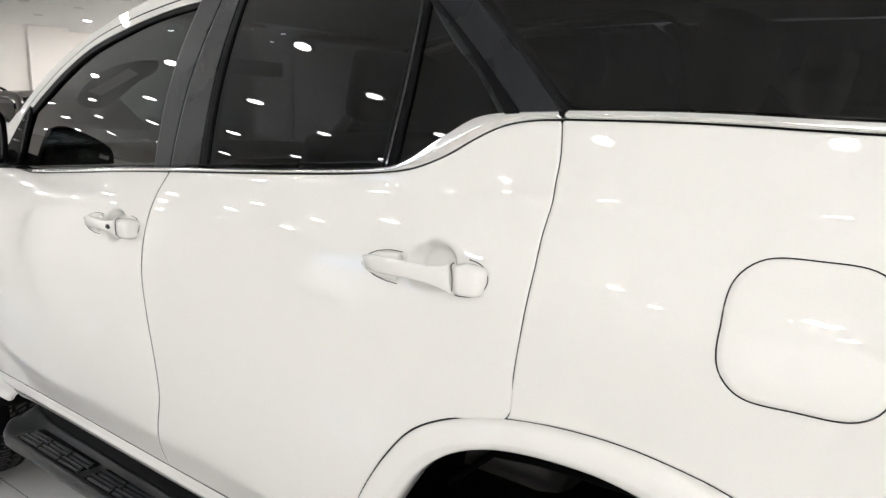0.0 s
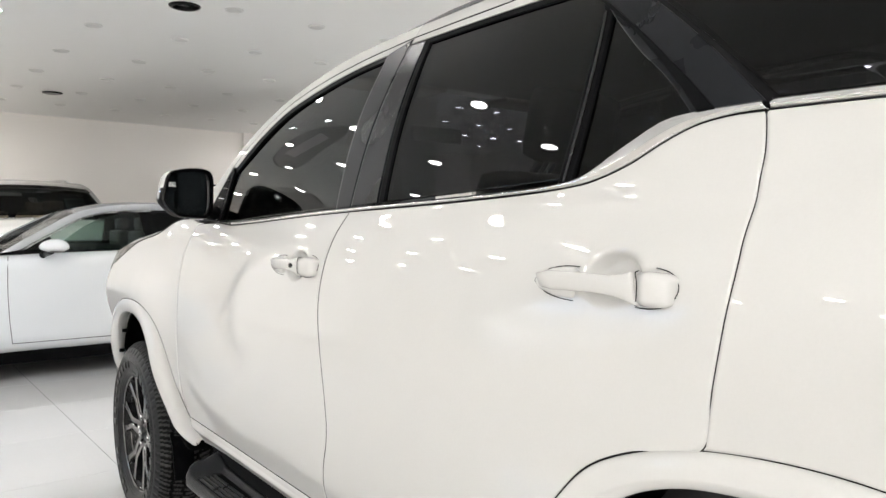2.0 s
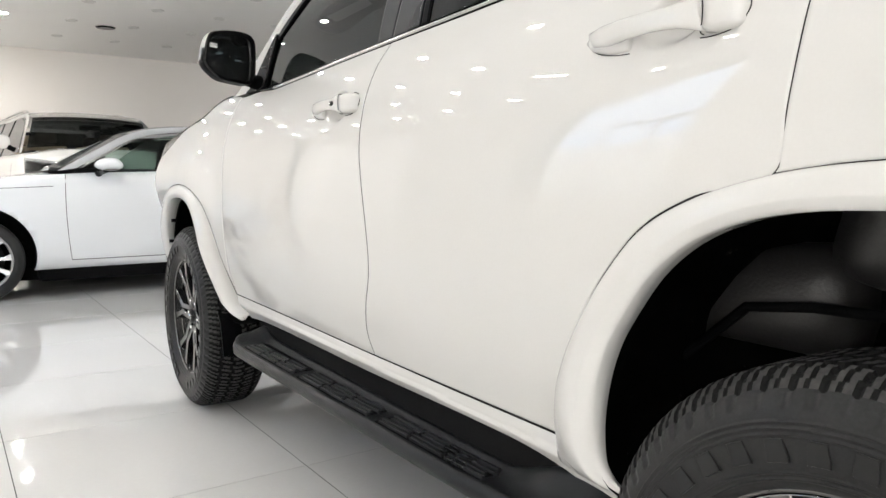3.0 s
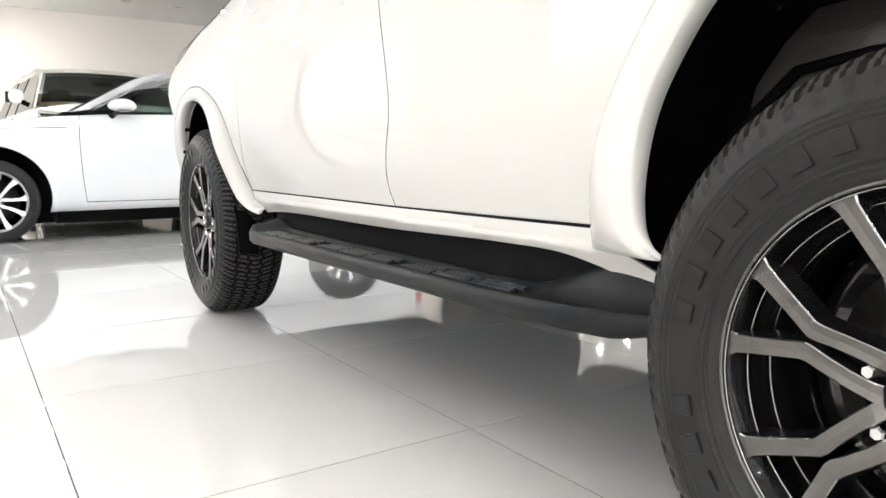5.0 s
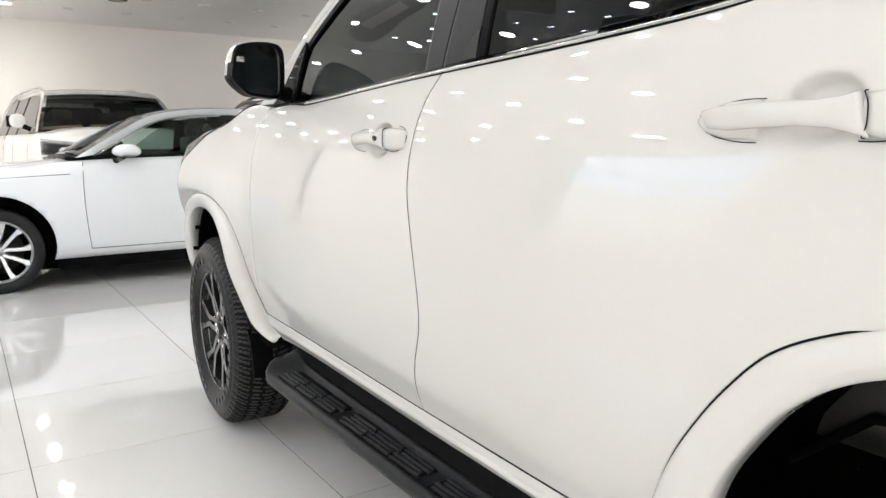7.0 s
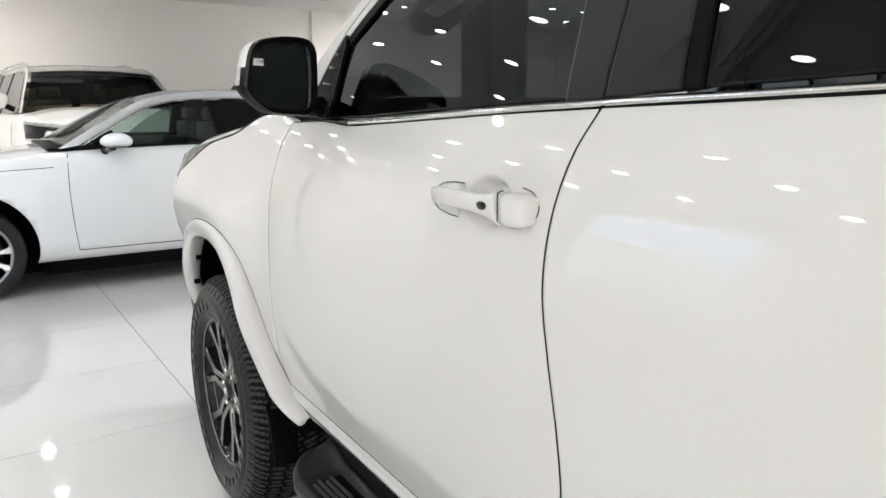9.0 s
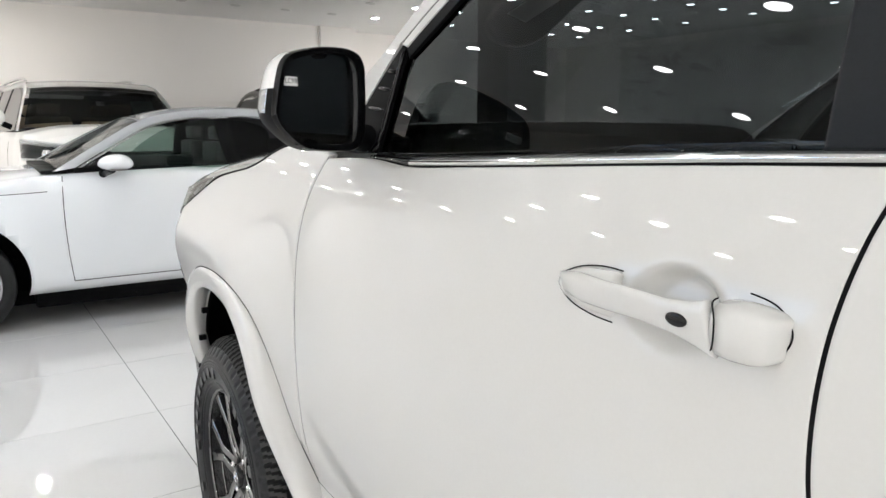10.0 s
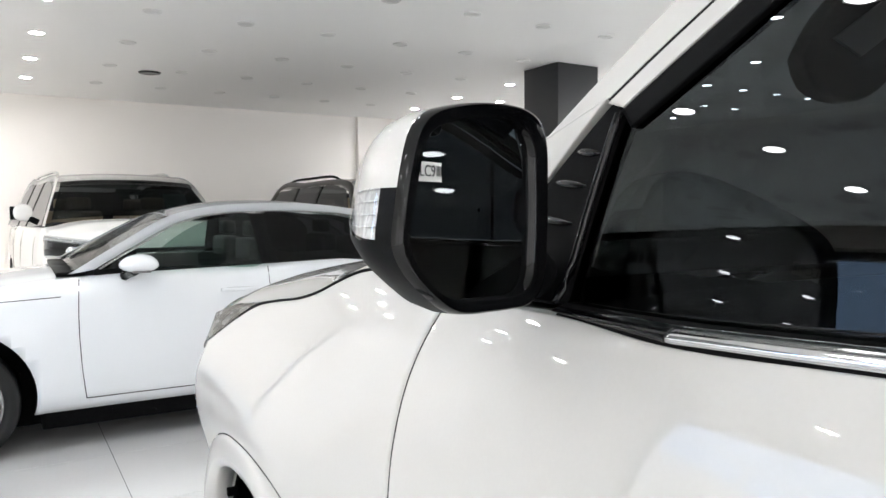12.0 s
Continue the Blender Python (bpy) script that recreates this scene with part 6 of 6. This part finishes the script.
    seams(car, sh, [[(0.885, 1.00), (0.895, 0.75), (0.885, 0.5), (0.865, 0.304)], [(0.865, 0.304), (0.2, 0.304), (-0.4, 0.306), (-1.0, 0.33)], [(-0.23, 1.03), (-0.235, 0.7), (-0.22, 0.306)], [(-1.2, 1.05), (-1.15, 0.8), (-1.0, 0.62), (-0.98, 0.34)], [(2.0, 0.86), (1.45, 0.885), (0.98, 0.905)]])
    for sgn in (-1, 1):
        bm = bmesh.new()
        bmesh.ops.create_uvsphere(bm, u_segments=24, v_segments=14, radius=1.0)
        for v in bm.verts:
            x, y, z = v.co
            v.co = (sgn * (1.0 + 0.12 * x), 0.565 + 0.10 * (y if y < 0 else y * 1.2), 1.075 + 0.066 * (z if z > 0 else z * 0.65))
        m = part("door_mirror", bm, COOL_PAINT, car, "white door mirror")
        part("mirror_foot", tube([(sgn * 0.98, 0.60, 1.045), (sgn * 0.93, 0.63, 1.02), (sgn * 0.89, 0.64, 1.01)], [0.035, 0.025, 0.03], 8), GLOSS_BLACK, m, "black mirror foot")
        part("mirror_strip", box(min(sgn * 0.95, sgn * 1.10), max(sgn * 0.95, sgn * 1.10), 0.52, 0.62, 1.036, 1.048, 0.005), STEEL, m, "grey lower strip", False)
        for y in (-0.02, -1.02):
            part("door_handle", box(min(sgn * 0.93, sgn * 0.958), max(sgn * 0.93, sgn * 0.958), y - 0.11, y + 0.11, 0.885, 0.908, 0.008), COOL_PAINT, car, "white door handle", False)
        part("headlight", box(min(sgn * 0.55, sgn * 0.86), max(sgn * 0.55, sgn * 0.86), 2.02, 2.2, 0.70, 0.78, 0.02), CLEAR, car, "clear headlight")
        part("tail_light", box(min(sgn * 0.45, sgn * 0.80), max(sgn * 0.45, sgn * 0.80), -2.40, -2.30, 0.80, 0.90, 0.02), material("red lens" + str(sgn), (0.35, 0.01, 0.01), 0.15), car, "red tail light")
    part("grille", box(-0.38, 0.38, 2.28, 2.345, 0.36, 0.62, 0.02), GLOSS_BLACK, car, "black grille")
    part("cabin", box(-0.80, 0.80, -1.4, 0.80, 0.95, 1.052, 0.02), CABIN, car, "dark cabin")
    for x in (-0.36, 0.36):
        for y in (-0.25, -1.05):
            part("seat", box(x - 0.22, x + 0.22, y - 0.08, y + 0.05, 1.0, 1.20, 0.04), SEAT, car, "dark seat back")
            part("headrest", box(x - 0.12, x + 0.12, y - 0.07, y + 0.02, 1.215, 1.32, 0.03), SEAT, car, "dark headrest")
    part("dashboard", box(-0.75, 0.75, 0.45, 0.85, 1.0, 1.085, 0.03), CABIN, car, "dark dashboard")
    part("windscreen_cowl", box(-0.78, 0.78, 0.84, 1.0, 1.01, 1.036, 0.01), PLASTIC, car, "black windscreen cowl")
    # low black boxes, added to keep bright floor from showing under the car
    part("wheel_wells", box(-0.67, 0.67, -1.9, 2.1, 0.125, 0.8, 0.02), LINER, car, "dark underbody", False)
    part("belly_pan", box(-0.84, 0.84, -1.02, 1.10, 0.13, 0.25, 0.02), LINER, car, "black belly pan", False)
    return car


def build_wagon(name, label, m, paint, seat_mat, glass_mat):
    """A tall off-road wagon with roof rails, seen from its front."""
    car = thing(name, m, label, "car")
    sh = Shape([(2.40, 0.62, 0.45, 0.98, 1.0), (2.34, 0.80, 0.36, 1.06, 1.09), (2.15, 0.91, 0.34, 1.15, 1.22), (1.8, 0.945, 0.35, 1.22, 1.31), (1.35, 0.95, 0.35, 1.24, 1.335), (0.95, 0.95, 0.36, 1.24, 1.28), (0.0, 0.95, 0.36, 1.24, 1.25),
                (-1.0, 0.95, 0.38, 1.24, 1.25), (-2.0, 0.93, 0.40, 1.24, 1.25), (-2.3, 0.90, 0.44, 1.23, 1.24), (-2.4, 0.84, 0.52, 1.2, 1.2)], 0.95)
    body = part("body", sh.mesh(), paint, car)
    cut_arches(body, ((1.42, 0.40), (-1.42, 0.40)), 0.95, 0.44)
    body.data.polygons.foreach_set("use_smooth", [True] * len(body.data.polygons))
    for y in (1.42, -1.42):
        for x in (-0.82, 0.82):
            plain_wheel(car, x, y, 0.385, 0.24, SILVER, 6)
    xf = lambda y, z: 0.90 - 0.24 * max(0.0, (z - 1.22) / 0.58)
    part("windscreen", cross_panel(curve([(1.33, 1.325), (1.07, 1.51), (0.84, 1.70)], 14), lambda y, z: xf(y, z) - 0.05, 0.035), glass_mat, car, "tinted windscreen")
    part("windscreen_shade", cross_panel(curve([(0.92, 1.665), (0.84, 1.715)], 4), lambda y, z: xf(y, z) - 0.045, 0.032), GLOSS_BLACK, car, "black windscreen edge band")
    part("roof", cross_panel(curve([(0.85, 1.715), (0.66, 1.775), (0.2, 1.80), (-0.9, 1.80), (-1.8, 1.77), (-2.2, 1.73)], 24), lambda y, z: xf(y, z) - 0.02, 0.035), paint, car)
    part("rear_window", cross_panel(curve([(-2.22, 1.70), (-2.32, 1.45), (-2.38, 1.25)], 10), lambda y, z: xf(y, z) - 0.05, 0.0), PRIVACY, car, "dark rear window")
    band(car, "roof_side", [(1.22, 1.265), (0.97, 1.48), (0.76, 1.65), (0.55, 1.715), (-0.9, 1.735), (-1.9, 1.70), (-2.25, 1.25)],
         [(1.36, 1.265), (1.10, 1.48), (0.86, 1.71), (0.64, 1.782), (-0.9, 1.808), (-1.95, 1.775), (-2.38, 1.24)], xf, paint)
    pane(car, "side_window", [(1.12, 1.275), (0.92, 1.46), (0.72, 1.64), (0.5, 1.70), (-0.12, 1.71), (-0.14, 1.48), (-0.15, 1.25), (0.3, 1.245)], lambda y, z: xf(y, z) - 0.006, glass_mat, "tinted side window")
    pane(car, "side_window", [(-0.24, 1.25), (-0.23, 1.48), (-0.22, 1.715), (-0.6, 1.725), (-1.0, 1.72), (-1.02, 1.48), (-1.04, 1.25), (-0.6, 1.25)], lambda y, z: xf(y, z) - 0.006, PRIVACY, "dark side window")
    pane(car, "side_window", [(-1.14, 1.25), (-1.13, 1.48), (-1.12, 1.715), (-1.5, 1.712), (-1.88, 1.68), (-2.0, 1.5), (-2.1, 1.26), (-1.6, 1.25)], lambda y, z: xf(y, z) - 0.006, PRIVACY, "dark side window")
    for y in (-0.19, -1.08):
        band(car, "door_pillar", [(y + 0.055, 1.24), (y + 0.065, 1.735)], [(y - 0.055, 1.24), (y - 0.05, 1.735)], xf, GLOSS_BLACK, "black pillar", -0.002)
    seams(car, sh, [[(0.98, 1.15), (1.0, 0.8), (0.95, 0.5)], [(-0.19, 1.2), (-0.2, 0.8), (-0.19, 0.45)], [(-1.08, 1.22), (-1.0, 0.9), (-0.92, 0.6)]])
    for sgn in (-1, 1):
        c = curve([(0.60, 0.28, 1.79), (0.59, 0.1, 1.845), (0.59, -0.8, 1.865), (0.59, -1.6, 1.845), (0.60, -1.8, 1.79)], 24)
        part("roof_rail", tube([(sgn * x, y, z) for x, y, z in c], 0.018, 8), CHROME if paint is PEARL_PAINT else PLASTIC, car, "bright roof rail")
        bm = bmesh.new()
        bmesh.ops.create_uvsphere(bm, u_segments=20, v_segments=12, radius=1.0)
        for v in bm.verts:
            x, y, z = v.co
            v.co = (sgn * (1.02 + 0.085 * x), 1.06 + 0.05 * y, 1.40 + 0.085 * math.copysign(abs(z) ** 0.7, z))
        mir = part("door_mirror", bm, paint, car, "door mirror with white cap")
        part("mirror_face", box(min(sgn * 0.95, sgn * 1.13), max(sgn * 0.95, sgn * 1.13), 1.0, 1.012, 1.33, 1.46, 0.01), GLOSS_BLACK, mir, "dark mirror face", False)
        part("mirror_foot", tube([(sgn * 0.97, 1.07, 1.34), (sgn * 0.89, 1.08, 1.30)], 0.03, 8), PLASTIC, mir, "black mirror foot")
        # headlight wrapped round the corner: chrome bowl, dark bezel, two lamps, clear lens
        hl = None
        for nm, mat, grow, lab in (("headlight", GLOSS_BLACK, 0.0, "dark headlight with chrome lamps"), ("bezel", CHROME, 0.012, "chrome headlight strip"), ("lens", CLEAR, 0.02, "clear lens")):
            bm = bmesh.new()
            rows = []
            for k in range(9):
                w = k / 8
                x, y = 0.46 + 0.53 * w - 0.02 * w * w, 2.375 - 0.27 * w ** 2.2
                lo, hi = 1.0 - grow + 0.02 * w, 1.10 + 0.075 * w + grow
                if nm == "bezel":
                    lo = hi - 0.03
                rows.append([(sgn * (x - 0.05), y - 0.09, lo), (sgn * x, y + grow, lo), (sgn * x, y + grow + 0.012, (lo + hi) / 2), (sgn * x, y + grow, hi), (sgn * (x - 0.05), y - 0.09, hi)])
            vs = grid_faces(bm, rows, closed_u=True)
            bm.faces.new(vs[0]), bm.faces.new(vs[-1][::-1])
            bmesh.ops.recalc_face_normals(bm, faces=bm.faces[:])
            made = part(nm, bm, mat, car if hl is None else hl, lab, nm != "bezel")
            hl = hl or made
        for x, y in ((0.60, 2.372), (0.78, 2.315)):
            bm = lathe([(0.0, 0.0), (0.0, 0.040), (0.02, 0.047)], 20)
            bmesh.ops.rotate(bm, verts=bm.verts, matrix=Matrix.Rotation(-math.pi / 2, 3, "Z"))
            bmesh.ops.translate(bm, verts=bm.verts, vec=(sgn * x, y + 0.008, 1.055))
            bmesh.ops.solidify(bm, geom=bm.faces[:], thickness=0.003)
            part("lamp_bowl", bm, CHROME, hl, "chrome lamp bowl")
        part("fog_lamp", box(min(sgn * 0.62, sgn * 0.80), max(sgn * 0.62, sgn * 0.80), 2.22, 2.36, 0.56, 0.66, 0.03), GLOSS_BLACK, car, "dark fog lamp", False)
    grille = part("grille", box(-0.48, 0.48, 2.26, 2.40, 0.80, 1.07, 0.03), GLOSS_BLACK, car, "black grille")
    for k in range(4):
        part("grille_bar", box(-0.46, 0.46, 2.395, 2.41, 0.83 + 0.06 * k, 0.852 + 0.06 * k, 0.006), CHROME, grille, "chrome grille bar", False)
    part("cabin", box(-0.82, 0.82, -2.1, 1.2, 1.1, 1.27, 0.02), CABIN, car, "dark cabin")
    part("dashboard", box(-0.78, 0.78, 0.85, 1.25, 1.2, 1.30, 0.04), CABIN, car, "dark dashboard")
    for x in (-0.40, 0.40):
        for y in (0.25, -0.7):
            part("seat", box(x - 0.25, x + 0.25, y - 0.1, y + 0.05, 1.15, 1.42, 0.06), seat_mat, car, "leather seat back")
            part("headrest", box(x - 0.13, x + 0.13, y - 0.08, y + 0.03, 1.43, 1.57, 0.04), seat_mat, car, "leather headrest")
    part("inside_mirror", box(-0.13, 0.13, 0.86, 0.88, 1.585, 1.65, 0.01), GLOSS_BLACK, car, "dark inside mirror", False)
    part("underbody", box(-0.68, 0.68, -2.0, 2.0, 0.34, 0.9, 0.02), LINER, car, "dark underbody", False)
    return car, xf


build_sedan()
wagon, wagon_flank = build_wagon("off_road_wagon", "pearl white off-road wagon with bright roof rails and beige seats", pose(-0.43, 10.95, 0, 0, 0, 180 + 6), PEARL_PAINT, BEIGE, TINT)
paper = part("price_sheet", box(-0.60, -0.36, 0.0, 0.004, 0.0, 0.24, 0.001), GREEN_PAPER, wagon, "pale green paper behind the windscreen", False)
paper.matrix_basis = pose(0, 1.02, 1.42, 44, 0, 0)
build_wagon("estate_wagon", "dark brown off-road wagon with roof rails by the back wall", pose(2.85, 10.75, 0, 0, 0, 180 + 2), DARK_PAINT, BEIGE, TINT)

# ---------------------------------------------------------------- floor tiles
TILE_SIZE, TU, TV = 0.835, -0.684, 1.05
TILE_TURN = pose(0, 0, 0, 0, 0, -0.68)


def tile_mesh(name, size):
    bm = box(-size / 2, size / 2, -size / 2, size / 2, -0.01, 0.0)
    me = bpy.data.meshes.new(name)
    bm.to_mesh(me)
    bm.free()
    me.materials.append(TILE)
    return me


tile = tile_mesh("tile", TILE_SIZE - 0.0032)
rest = bmesh.new()
for i in range(-7, 15):
    for j in range(-10, 16):
        u, v = TU + TILE_SIZE * (i + 0.5), TV + TILE_SIZE * (j + 0.5)
        if -4.9 < u < 3.5 and -3.0 < v < 13.4 and (i < 2 or v > 3.5):
            ob = new("tile", tile)
            ob.parent = floor
            ob.matrix_basis = TILE_TURN @ pose(u, v, 0)
        elif WEST - 0.3 < u < EAST + 0.3 and SOUTH - 0.3 < v < NORTH:
            g = (TILE_SIZE - 0.0032) / 2
            add_box(rest, u - g, u + g, v - g, v + g, -0.01, 0.0)
part("far_tiles", rest, TILE, floor, "polished white tiles", False, kind="stuff").matrix_basis = TILE_TURN
